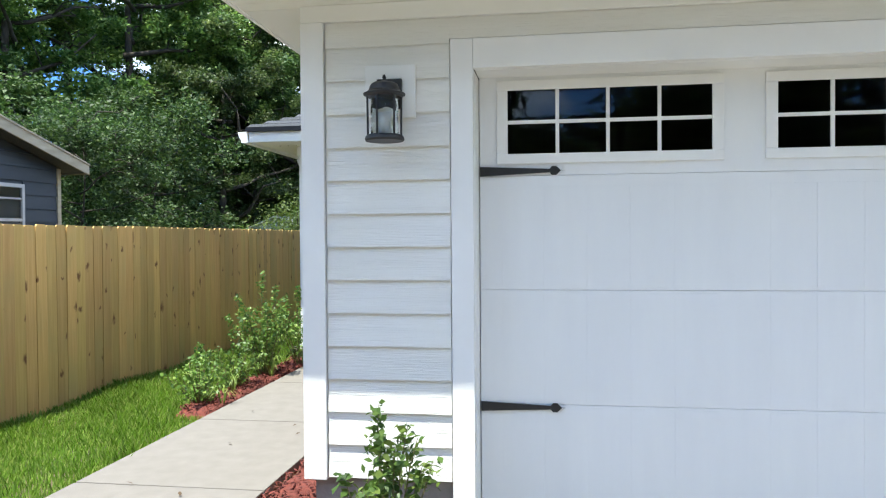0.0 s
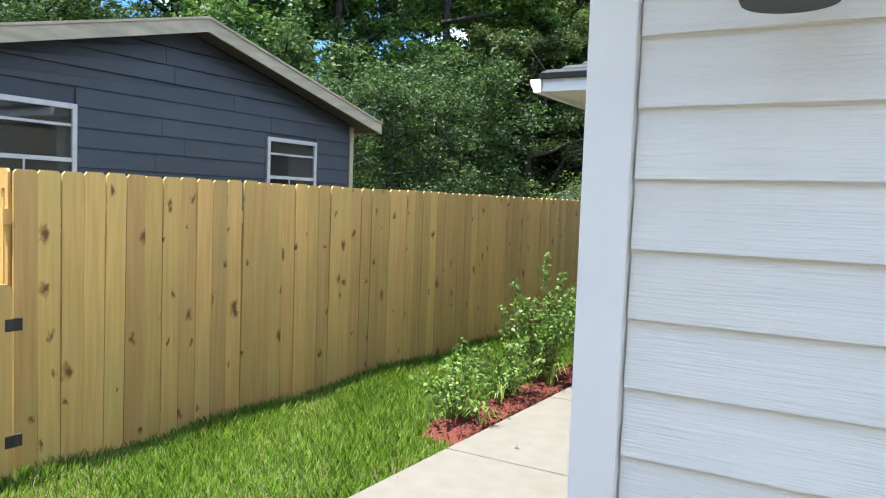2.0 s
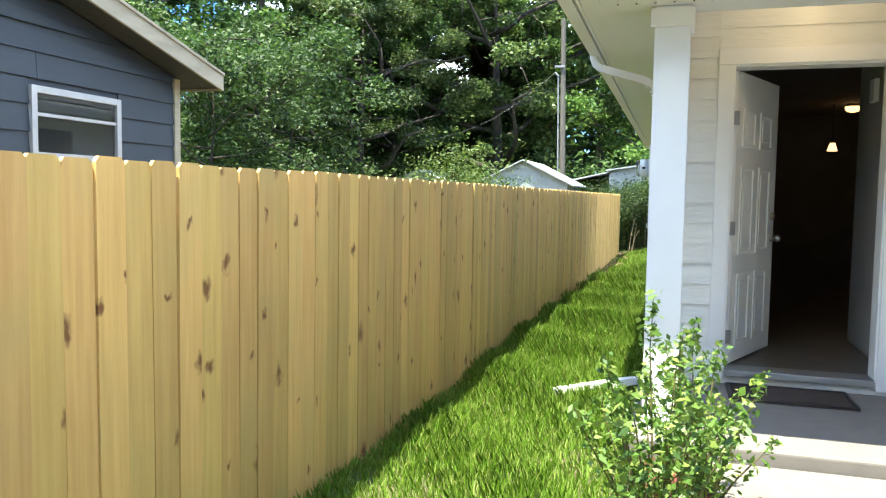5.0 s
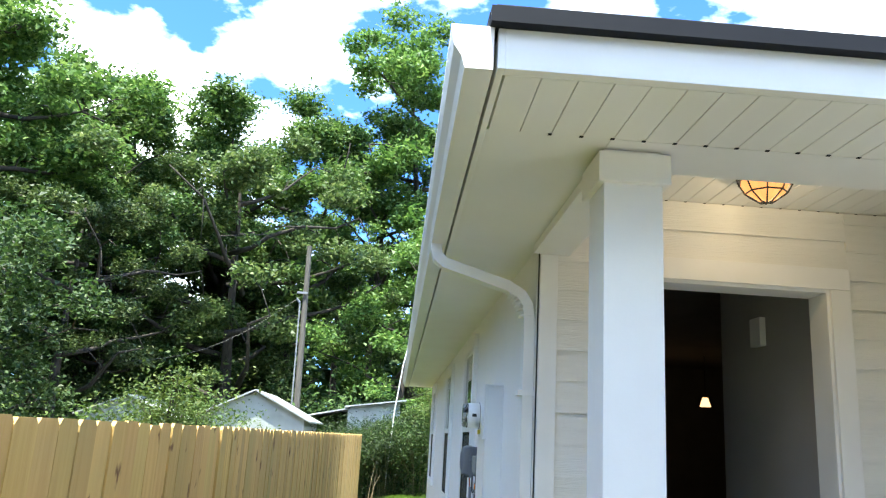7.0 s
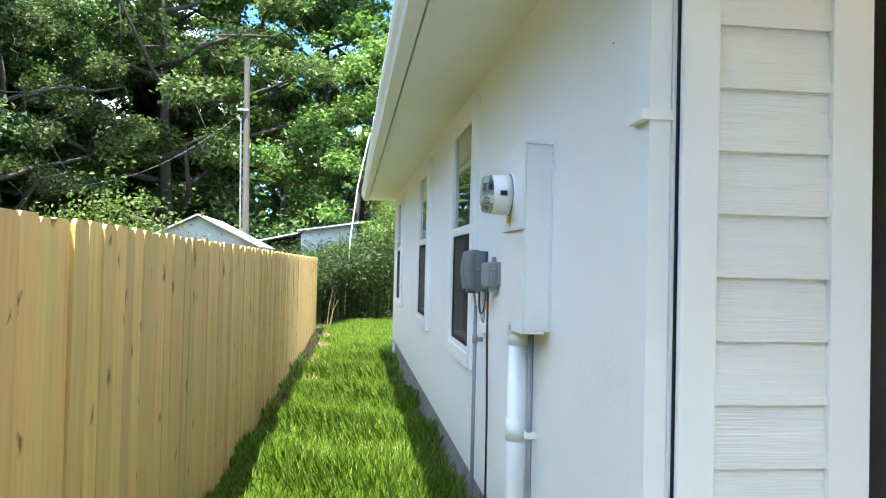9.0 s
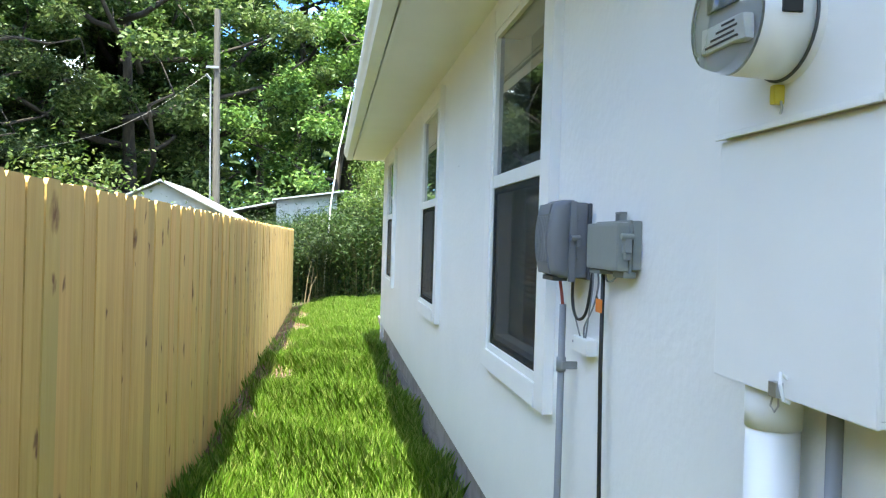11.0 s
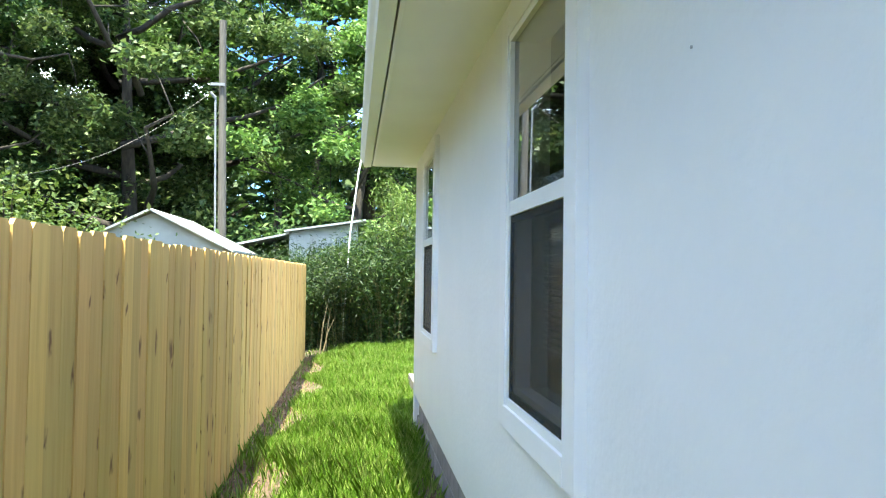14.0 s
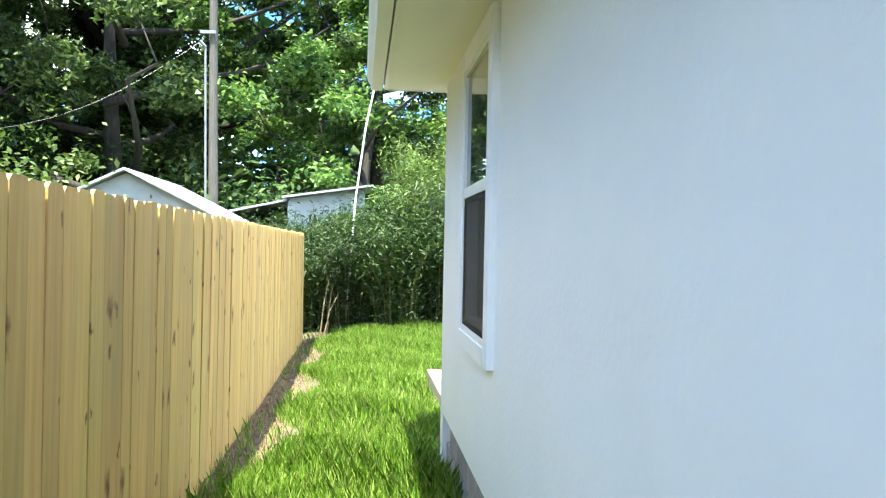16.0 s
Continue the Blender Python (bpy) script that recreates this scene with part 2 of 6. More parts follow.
REDCABLE = material("red cable", (0.40, 0.07, 0.04), rough=0.5)
ORANGE = material("orange tag", (0.75, 0.20, 0.03), rough=0.5)
YELLOW = material("yellow seal", (0.60, 0.50, 0.06), rough=0.4)
STEEL = material("galvanised steel", (0.45, 0.46, 0.47), (0.38, 0.39, 0.40), scale=10, rough=0.4, metal=0.8)
NICKEL = material("satin nickel", (0.48, 0.46, 0.42), rough=0.3, metal=0.9)
MULCH = material("red mulch", (0.165, 0.036, 0.025), (0.09, 0.022, 0.016), scale=40, rough=0.95, bump=1.0, bump_scale=80)
CHIP = material("red mulch chips", (0.16, 0.035, 0.025), (0.085, 0.023, 0.016), scale=15, rough=0.95)
SOIL = material("lawn soil", (0.06, 0.07, 0.022), (0.11, 0.085, 0.045), scale=1.2, rough=0.95, bump=0.9, bump_scale=30,
                stain=(0.15, 0.105, 0.06), stain_scale=0.8, stain_amount=0.5)
DIRT = material("bare red-brown earth", (0.11, 0.072, 0.046), (0.07, 0.044, 0.028), scale=9, rough=0.95, bump=1.0, bump_scale=45, stain=(0.15, 0.11, 0.065), stain_scale=3, stain_amount=0.6)
STRAW = material("dry straw", (0.34, 0.22, 0.11), (0.18, 0.10, 0.05), scale=3, rough=0.9)
CHIPLEAF = material("dry leaf", (0.10, 0.06, 0.03), (0.06, 0.035, 0.02), scale=30, rough=0.8)
BARK = material("tree bark", (0.026, 0.022, 0.017), (0.058, 0.048, 0.038), scale=6, rough=0.95, bump=0.8, bump_scale=18, stretch=(3, 3, 0.6))
CANE = material("yellow green cane", (0.085, 0.09, 0.03), (0.14, 0.12, 0.045), scale=5, rough=0.5)
DRYCANE = material("dry tan cane", (0.20, 0.15, 0.075), (0.13, 0.095, 0.045), scale=9, rough=0.7)
GREENSTEM = material("green brown stem", (0.10, 0.085, 0.035), (0.13, 0.12, 0.04), scale=20, rough=0.7)
POLEWOOD = material("grey weathered pole", (0.12, 0.108, 0.092), (0.08, 0.072, 0.06), scale=6, rough=0.9, bump=0.5, bump_scale=20, stretch=(6, 6, 0.3))
TIN = material("pale tin roof", (0.46, 0.485, 0.49), (0.36, 0.385, 0.39), scale=3, rough=0.45, metal=0.3, stain=(0.40, 0.36, 0.30), stain_scale=1.0, stain_amount=0.4)
SHEDWALL = material("pale shed boards", (0.40, 0.43, 0.42), (0.32, 0.35, 0.34), scale=3, rough=0.7, stain=(0.28, 0.30, 0.25), stain_amount=0.5)
MAT = material("brown coir doormat", (0.060, 0.042, 0.034), (0.035, 0.025, 0.02), scale=60, rough=0.95, bump=0.9, bump_scale=150)
TILE = material("hall floor", (0.12, 0.105, 0.09), (0.09, 0.08, 0.068), scale=5, rough=0.35)
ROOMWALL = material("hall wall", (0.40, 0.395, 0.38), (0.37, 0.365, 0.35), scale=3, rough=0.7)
# The dimness of unlit rooms is put into this darker grey.
DARKROOM = material("room wall darkened for dimness", (0.16, 0.16, 0.16), (0.13, 0.13, 0.13), scale=3, rough=0.8)
GLASS = glass_material("clear glass")
SASHGLASS = glass_material("sash window glass", (0.72, 0.78, 0.75), 0.0, 1.4)
# Dark tint and low IOR stand in for the garage panes' dark reflections.
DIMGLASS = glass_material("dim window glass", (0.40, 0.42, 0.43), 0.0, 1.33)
DARKGLASS = glass_material("dark window glass", (0.62, 0.66, 0.66), 0.0, 1.75)
SCREEN = screen_material()
LAMPGLASS = glow("lit amber glass", (1.0, 0.38, 0.13), 0.24)
WARM = glow("lit lampshade", (1.0, 0.55, 0.24), 0.55)
LEAF = [leaf_material("broadleaf dark", (0.023, 0.053, 0.014), (0.050, 0.108, 0.025), (0.12, 0.19, 0.05), 0.6),
        leaf_material("broadleaf fresh", (0.042, 0.092, 0.018), (0.092, 0.18, 0.036), (0.19, 0.28, 0.07), 0.6),
        leaf_material("oak leaf", (0.038, 0.070, 0.019), (0.085, 0.145, 0.036), (0.19, 0.24, 0.08), 0.55),
        leaf_material("bamboo leaf", (0.009, 0.026, 0.005), (0.024, 0.058, 0.009), (0.088, 0.14, 0.03), 0.6),
        leaf_material("young yellow leaf", (0.055, 0.105, 0.016), (0.105, 0.175, 0.030), (0.19, 0.24, 0.06), 0.6)]
SHRUBLEAF = leaf_material("shrub leaf", (0.045, 0.100, 0.016), (0.115, 0.21, 0.036), (0.24, 0.32, 0.07), rough=0.5)
BLADE = leaf_material("grass blade", (0.105, 0.205, 0.016), (0.19, 0.345, 0.035), (0.38, 0.45, 0.13), rough=0.5)


# ---- builders ----
def mesh_of(name, bm, mat, smooth=False):
    me = bpy.data.meshes.new(name)
    bm.normal_update()
    bm.to_mesh(me)
    bm.free()
    me.materials.append(mat)
    if smooth:
        me.polygons.foreach_set("use_smooth", [True] * len(me.polygons))
    return me


def part(name, bm, mat, parent=None, label="", smooth=False):
    """A bmesh as one mesh object, under a thing or a part."""
    ob = new(name, mesh_of(name, bm, mat, smooth))
    ob.parent = parent
    return tagged(ob, label) if label else ob


def thing(name, label, category, group="", kind="", at=(0, 0, 0), turn=0.0):
    ob = new(name)
    ob.empty_display_size = 0.1
    ob.location, ob.rotation_euler = at, (0, 0, radians(turn))
    return tagged(ob, label, category, group, kind)


def box(bm, x0, x1, y0, y1, z0, z1, bevel=0.0, m=None):
    r = bmesh.ops.create_cube(bm, size=1)
    vs = r["verts"]
    t = Matrix.LocRotScale(((x0 + x1) / 2, (y0 + y1) / 2, (z0 + z1) / 2), None, (abs(x1 - x0), abs(y1 - y0), abs(z1 - z0)))
    bmesh.ops.transform(bm, matrix=(m or Matrix()) @ t, verts=vs)
    if bevel:
        es = list({e for v in vs for e in v.link_edges})
        bmesh.ops.bevel(bm, geom=es, offset=bevel, segments=2, affect="EDGES", profile=0.7)
    return bm


def cuboid(x0, x1, y0, y1, z0, z1, bevel=0.0):
    return box(bmesh.new(), x0, x1, y0, y1, z0, z1, bevel)


def rod(bm, a, b, r0, r1=None, seg=12, caps=True):
    a, b = Vector(a), Vector(b)
    r = bmesh.ops.create_cone(bm, cap_ends=caps, segments=seg, radius1=r0, radius2=r0 if r1 is None else r1, depth=(b - a).length)
    q = (b - a).to_track_quat("Z", "Y").to_matrix().to_4x4()
    bmesh.ops.transform(bm, matrix=Matrix.Translation((a + b) / 2) @ q, verts=r["verts"])
    return bm


def tube(bm, pts, radii, seg=8, square=None):
    """A bent tube through the points; square=(w, d) gives a rectangular section."""
    pts = [Vector(p) for p in pts]
    rings = []
    for i, p in enumerate(pts):
        d = (pts[min(i + 1, len(pts) - 1)] - pts[max(i - 1, 0)]).normalized()
        u = d.cross(Vector((0.0, 1.0, 0.02))).normalized()
        v = d.cross(u).normalized()
        r = radii[i] if hasattr(radii, "__len__") else radii
        if square:
            w, h = square[0] / 2, square[1] / 2
            offs = [(w, h), (-w, h), (-w, -h), (w, -h)]
            rings.append([bm.verts.new(p + u * a + v * b) for a, b in offs])
        else:
            rings.append([bm.verts.new(p + (u * math.cos(2 * math.pi * k / seg) + v * math.sin(2 * math.pi * k / seg)) * r) for k in range(seg)])
    n = len(rings[0])
    for a, b in zip(rings, rings[1:]):
        for k in range(n):
            bm.faces.new((a[k], a[(k + 1) % n], b[(k + 1) % n], b[k]))
    bm.faces.new(rings[0][::-1])
    bm.faces.new(rings[-1])
    return bm


def prism(bm, outline, axis, a0, a1):
    """A solid with the outline (pairs) drawn out along axis from a0 to a1."""
    def at(p, q, a):
        return {"x": (a, p, q), "y": (p, a, q), "z": (p, q, a)}[axis]
    lo = [bm.verts.new(at(p, q, a0)) for p, q in outline]
    hi = [bm.verts.new(at(p, q, a1)) for p, q in outline]
    k = len(outline)
    for i in range(k):
        bm.faces.new((lo[i], lo[(i + 1) % k], hi[(i + 1) % k], hi[i]))
    bm.faces.new(lo[::-1])
    bm.faces.new(hi)
    bmesh.ops.recalc_face_normals(bm, faces=bm.faces)
    return bm


def structure(name, bm, mat, label, category, parent=None):
    ob = part(name, bm, mat, parent)
    return tagged(ob, label, category, "", "structure")


# ---- ground ----
WX = -3.075                     # the face of the long side wall
HEND = 21.15                   # the back end of the house
FENCE = ((-4.875, 4.12), (-4.73, 11.0), (-4.71, 30.1))


def fence_x(y):
    (x0, y0), (x1, y1), (x2, y2) = FENCE
    return x0 + (x1 - x0) * (y - y0) / (y1 - y0) if y < y1 else x1 + (x2 - x1) * (y - y1) / (y2 - y1)


def ground_z(x, y):
    t = np.clip((x + 4.55) / 1.45, 0, 1)
    s = np.clip((y - 2.0) / 2.0, 0, 1)
    near = 0.20 * t * t * (3 - 2 * t) * s + 0.08 * (1 - s)
    return near - 0.012 * np.clip(y - 10, 0, 18) + 0.012 * np.sin(x * 3.1 + y * 1.3) * np.clip((x + 9) / 3, 0, 1)


def build_ground():
    xs = np.concatenate([[-600, -250, -120, -60, -35, -20, -12], np.arange(-8, 4.1, 0.3), [8, 16, 30, 60, 120, 250, 600]])
    ys = np.concatenate([[-600, -250, -100, -40, -15, -6], np.arange(-3, 36, 0.4), [40, 50, 70, 110, 200, 400, 900]])
    verts = [(x, y, float(ground_z(x, y))) for y in ys for x in xs]
    w = len(xs)
    faces = [(j * w + i, j * w + i + 1, (j + 1) * w + i + 1, (j + 1) * w + i) for j in range(len(ys) - 1) for i in range(w - 1)]
    me = bpy.data.meshes.new("ground")
    me.from_pydata(verts, [], faces)
    me.materials.append(SOIL)
    tagged(new("ground", me), "grassy earth that slopes gently down to the fence", "ground", "", "structure")


build_ground()
WALK_Z, PORCH_Z, FLOOR_Z = 0.265, 0.335, 0.44
WALK_L, WALK_R = -2.735, -1.62
walk_path = thing("pavement", "pale concrete footpath of cast slabs along the garage", "footpath", kind="structure")
joints = [0.9, 2.45, 3.95, 5.46, 6.95, 8.6]
for a, b in zip(joints, joints[1:]):
    x1 = -1.24 if a > 6 else WALK_R
    part("slab", cuboid(WALK_L, x1, a + 0.006, b - 0.006, 0.0, WALK_Z, 0.008), CONCRETE, walk_path)
structure("driveway", cuboid(-2.4, 6.0, -9.0, 0.88, -0.1, 0.2, 0.01), CONCRETE, "pale concrete driveway before the garage", "driveway")
structure("driveway_apron", cuboid(-1.2, 6.0, 0.9, 3.3, -0.1, 0.24, 0.01), CONCRETE, "pale concrete apron at the garage door", "driveway")
structure("porch_slab", cuboid(-3.17, -1.2, 8.62, 10.17, -0.05, PORCH_Z, 0.012), CONCRETE, "pale concrete porch floor one low step up", "porch")
structure("patio_slab", cuboid(-2.90, 4.0, HEND + 0.15, 24.45, -0.3, 0.20, 0.012), CONCRETE, "pale concrete patio slab behind the house", "patio")


# ---- the house: side wall and porch wall ----
SOFFIT = 2.73
DOOR_X0, DOOR_X1, DOOR_TOP, PY = -2.58, -1.61, 2.595, 10.18
WINDOWS = [(12.99, 13.82), (15.63, 16.46), (19.27, 20.10)]
WZ0, WZ1 = 1.128, 2.55


def side_wall():
    bm = bmesh.new()
    edges = [PY] + [v for w in WINDOWS for v in w] + [HEND]
    for i in range(0, len(edges), 2):
        box(bm, WX, WX + 0.14, edges[i], edges[i + 1], 0.43, SOFFIT + 0.018)
    for a, b in WINDOWS:
        box(bm, WX, WX + 0.14, a, b, 0.43, WZ0)
        box(bm, WX, WX + 0.14, a, b, WZ1, SOFFIT + 0.02)
    structure("wall_west", bm, PAINT, "white painted smooth panel wall in shade", "wall")


side_wall()
foundation = thing("foundation", "grey concrete block foundation below the white wall", "foundation", kind="structure")
blk = mesh_of("block", cuboid(0.0, 0.19, 0.004, 0.396, 0.0, 0.192, 0.006), BLOCK)
for r in range(3):
    for k in range(28):
        y = 10.14 + 0.4 * k - (0.2 if r % 2 else 0)
        if 10.1 <= y < HEND - 0.3:
            o = new("block", blk)
            o.parent, o.location = foundation, (WX + 0.03, y, 0.035 + 0.2 * (r - 1))
structure("wall_back", cuboid(WX, 9.0, HEND, HEND + 0.14, 0.0, SOFFIT), PAINT, "white back wall of the house", "wall")
structure("wall_far", cuboid(9.0, 9.14, 3.4, HEND + 0.14, 0.0, SOFFIT), PAINT, "white far side wall of the house", "wall")


def lap_boards(parent, x0, x1, y, z0, z1, pitch, mat, flip=1):
    """Overlapping boards on a wall that faces -y, each a piece of its own."""
    z, made = z0, {}
    while z < z1 - 0.02:
        top = min(z + pitch + 0.02, z1)
        bm = prism(bmesh.new(), [(y - 0.022, z), (y - 0.006, top), (y, top), (y, z + 0.014), (y - 0.010, z + 0.014), (y - 0.017, z)], "x", x0, x1)
        part("board", bm, mat, parent)
        z += pitch




def porch_wall():
    bm = bmesh.new()
    box(bm, WX + 0.1405, DOOR_X0 - 0.03, PY, PY + 0.14, 0.1, 3.06)
    box(bm, DOOR_X1 + 0.03, -1.05, PY, PY + 0.14, 0.1, 3.06)
    box(bm, DOOR_X0 - 0.03, DOOR_X1 + 0.03, PY, PY + 0.14, DOOR_TOP + 0.03, 3.06)
    box(bm, DOOR_X0 - 0.03, DOOR_X1 + 0.03, PY, PY + 0.14, 0.1, FLOOR_Z - 0.03)
    wall = structure("wall_porch", bm, LAP, "white lap-sided entrance wall under the porch", "wall")
    lap_boards(wall, WX + 0.10, DOOR_X0 - 0.115, PY, 0.46, 3.02, 0.147, LAP)
    lap_boards(wall, DOOR_X1 + 0.115, -1.21, PY, 0.46, 3.02, 0.147, LAP)
    lap_boards(wall, DOOR_X0 - 0.115, DOOR_X1 + 0.115, PY, DOOR_TOP + 0.125, 3.02, 0.147, LAP)


porch_wall()
structure("corner_trim", cuboid(WX + 0.012, WX + 0.10, PY - 0.028, PY - 0.001, 0.40, 2.728, 0.004), TRIM, "white corner board of the house", "trim")
# The joint's shadow line, put in as a thin black strip.
structure("corner_seam", cuboid(WX + 0.0065, WX + 0.0115, PY - 0.010, PY - 0.001, 0.40, 2.728), DRIP, "black strip for the shadowed joint beside the corner board", "seam")
for nm, b in (("door_trim", (DOOR_X0 - 0.115, DOOR_X0 - 0.015, PY - 0.03, PY, 0.36, DOOR_TOP + 0.015)),
              ("door_trim", (DOOR_X1 + 0.015, DOOR_X1 + 0.115, PY - 0.03, PY, 0.36, DOOR_TOP + 0.015)),
              ("door_trim", (DOOR_X0 - 0.115, DOOR_X1 + 0.115, PY - 0.032, PY, DOOR_TOP + 0.017, DOOR_TOP + 0.125))):
    structure(nm, cuboid(*b, 0.003), TRIM, "white flat casing round the front door", "trim")
for b in ((DOOR_X0 - 0.028, DOOR_X0, PY - 0.012, PY + 0.16, FLOOR_Z - 0.02, DOOR_TOP + 0.028), (DOOR_X1, DOOR_X1 + 0.028, PY - 0.012, PY + 0.16, FLOOR_Z - 0.02, DOOR_TOP + 0.028),
          (DOOR_X0, DOOR_X1, PY - 0.012, PY + 0.16, DOOR_TOP, DOOR_TOP + 0.028)):
    structure("door_jamb", cuboid(*b, 0.002), TRIM, "white door jamb", "trim")
structure("threshold", cuboid(DOOR_X0, DOOR_X1, PY - 0.05, PY + 0.16, FLOOR_Z - 0.05, FLOOR_Z, 0.006), STEEL, "worn metal door threshold", "threshold")


def front_door():
    d = thing("door_1", "white six-panel entrance door standing open into the hall", "door", kind="structure", at=(DOOR_X0 + 0.01, PY + 0.12, 0), turn=67)
    w, h0, h1 = 0.945, FLOOR_Z + 0.012, DOOR_TOP - 0.006
    part("leaf", cuboid(0, w, -0.022, 0.022, h0, h1, 0.002), TRIM, d)
    for side in (-1, 1):
        for zc0, zc1 in ((0.12, 0.66), (0.80, 1.46), (1.60, 1.88)):
            for x0 in (0.11, 0.50):
                bm = bmesh.new()
                x1 = x0 + 0.29
                y0, y1 = side * 0.0215, side * 0.032
                for a in ((x0, x1, zc0, zc0 + 0.03), (x0, x1, zc1 - 0.03, zc1), (x0, x0 + 0.03, zc0 + 0.03, zc1 - 0.03), (x1 - 0.03, x1, zc0 + 0.03, zc1 - 0.03)):
                    box(bm, a[0], a[1], min(y0, y1), max(y0, y1), h0 + a[2], h0 + a[3], 0.004)
                box(bm, x0 + 0.06, x1 - 0.06, min(y0, side * 0.028), max(y0, side * 0.028), h0 + zc0 + 0.06, h0 + zc1 - 0.06, 0.005)
                part("panel", bm, TRIM, d)
    for z in (0.90, 1.08):
        bm = bmesh.new()
        for s in (-1, 1):
            rod(bm, (w - 0.07, s * 0.02, h0 + z), (w - 0.07, s * 0.045, h0 + z), 0.03, 0.026, 16)
            if z < 1:
                r = bmesh.ops.create_uvsphere(bm, u_segments=14, v_segments=10, radius=0.029)
                bmesh.ops.translate(bm, verts=r["verts"], vec=(w - 0.07, s * 0.075, h0 + z))
        part("door_knob" if z < 1 else "deadbolt", bm, NICKEL, d, "satin nickel lock", True)
    for z in (0.2, 1.0, 1.8):
        part("hinge", cuboid(-0.012, 0.012, -0.035, 0.0, h0 + z - 0.05, h0 + z + 0.05, 0.003), STEEL, d, "steel hinge")


front_door()

# roof edge, soffits, gutter and roof
EAVE_X, EAVE_Y, EAVE_END = -3.50, 8.34, 21.50


def strips(bm, x0, x1, y0, y1, z, run, step=0.1):
    """A ribbed vinyl ceiling: boards along run with fine grooves between."""
    a0, a1 = (x0, x1) if run == "y" else (y0, y1)
    n = max(1, round((a1 - a0) / step))
    w = (a1 - a0) / n
    for i in range(n):
        a = a0 + i * w
        if run == "y":
            box(bm, a + 0.0015, a + w - 0.0015, y0, y1, z - 0.004, z + 0.01)
        else:
            box(bm, x0, x1, a + 0.0015, a + w - 0.0015, z - 0.004, z + 0.01)
    box(bm, x0, x1, y0, y1, z + 0.008, z + 0.02)
    return bm


bm = bmesh.new()
box(bm, EAVE_X, WX, EAVE_Y + 0.40, EAVE_END, SOFFIT, SOFFIT + 0.02)
box(bm, EAVE_X, -1.2, EAVE_Y, EAVE_Y + 0.02, SOFFIT - 0.004, SOFFIT + 0.016)
structure("ceiling_side_soffit", bm, VINYL, "white soffit under the side eave", "soffit")
structure("ceiling_front_soffit", strips(bmesh.new(), EAVE_X + 0.005, -1.2, EAVE_Y + 0.022, EAVE_Y + 0.397, SOFFIT, "y", 0.1), VINYL, "white ribbed vinyl soffit before the porch", "soffit")
structure("ceiling_porch", strips(bmesh.new(), -2.92, -1.2, 9.02, PY - 0.001, 3.03, "y", 0.1), VINYL, "white ribbed vinyl porch ceiling", "ceiling")
vents = bmesh.new()
for i in range(24):
    box(vents, -3.3 + 0.1 * i - 0.006, -3.3 + 0.1 * i + 0.006, EAVE_Y + 0.385, EAVE_Y + 0.396, SOFFIT - 0.0075, SOFFIT - 0.005)
for i in range(17):
    box(vents, -2.82 + 0.1 * i - 0.006, -2.82 + 0.1 * i + 0.006, PY - 0.012, PY - 0.002, 3.0225, 3.0235)
structure("ceiling_vents", vents, DRIP, "small dark weep holes along the soffit edge", "vent")
structure("beam_front", cuboid(-3.10, -1.2, 8.745, 9.02, 2.728, 3.06, 0.004), TRIM, "white boxed beam over the porch front", "beam")
structure("beam_side", cuboid(-3.10, -2.92, 9.021, PY - 0.03, 2.69, 3.06, 0.004), TRIM, "white boxed beam from post to house corner", "beam")
structure("fascia_side", cuboid(EAVE_X - 0.02, EAVE_X, EAVE_Y - 0.02, EAVE_END, SOFFIT - 0.006, SOFFIT + 0.11, 0.003), TRIM, "white fascia board along the side eave", "fascia")
structure("fascia_front", cuboid(EAVE_X, -1.2, EAVE_Y - 0.02, EAVE_Y, SOFFIT - 0.006, SOFFIT + 0.11, 0.003), TRIM, "white fascia board along the porch eave", "fascia")
structure("fascia_back", cuboid(EAVE_X, 9.4, EAVE_END, EAVE_END + 0.02, SOFFIT - 0.006, SOFFIT + 0.11, 0.003), TRIM, "white fascia board along the back eave", "fascia")
structure("ceiling_back_soffit", strips(bmesh.new(), WX, 9.4, HEND + 0.14, EAVE_END, SOFFIT, "y", 0.3), VINYL, "white soffit under the back eave", "soffit")


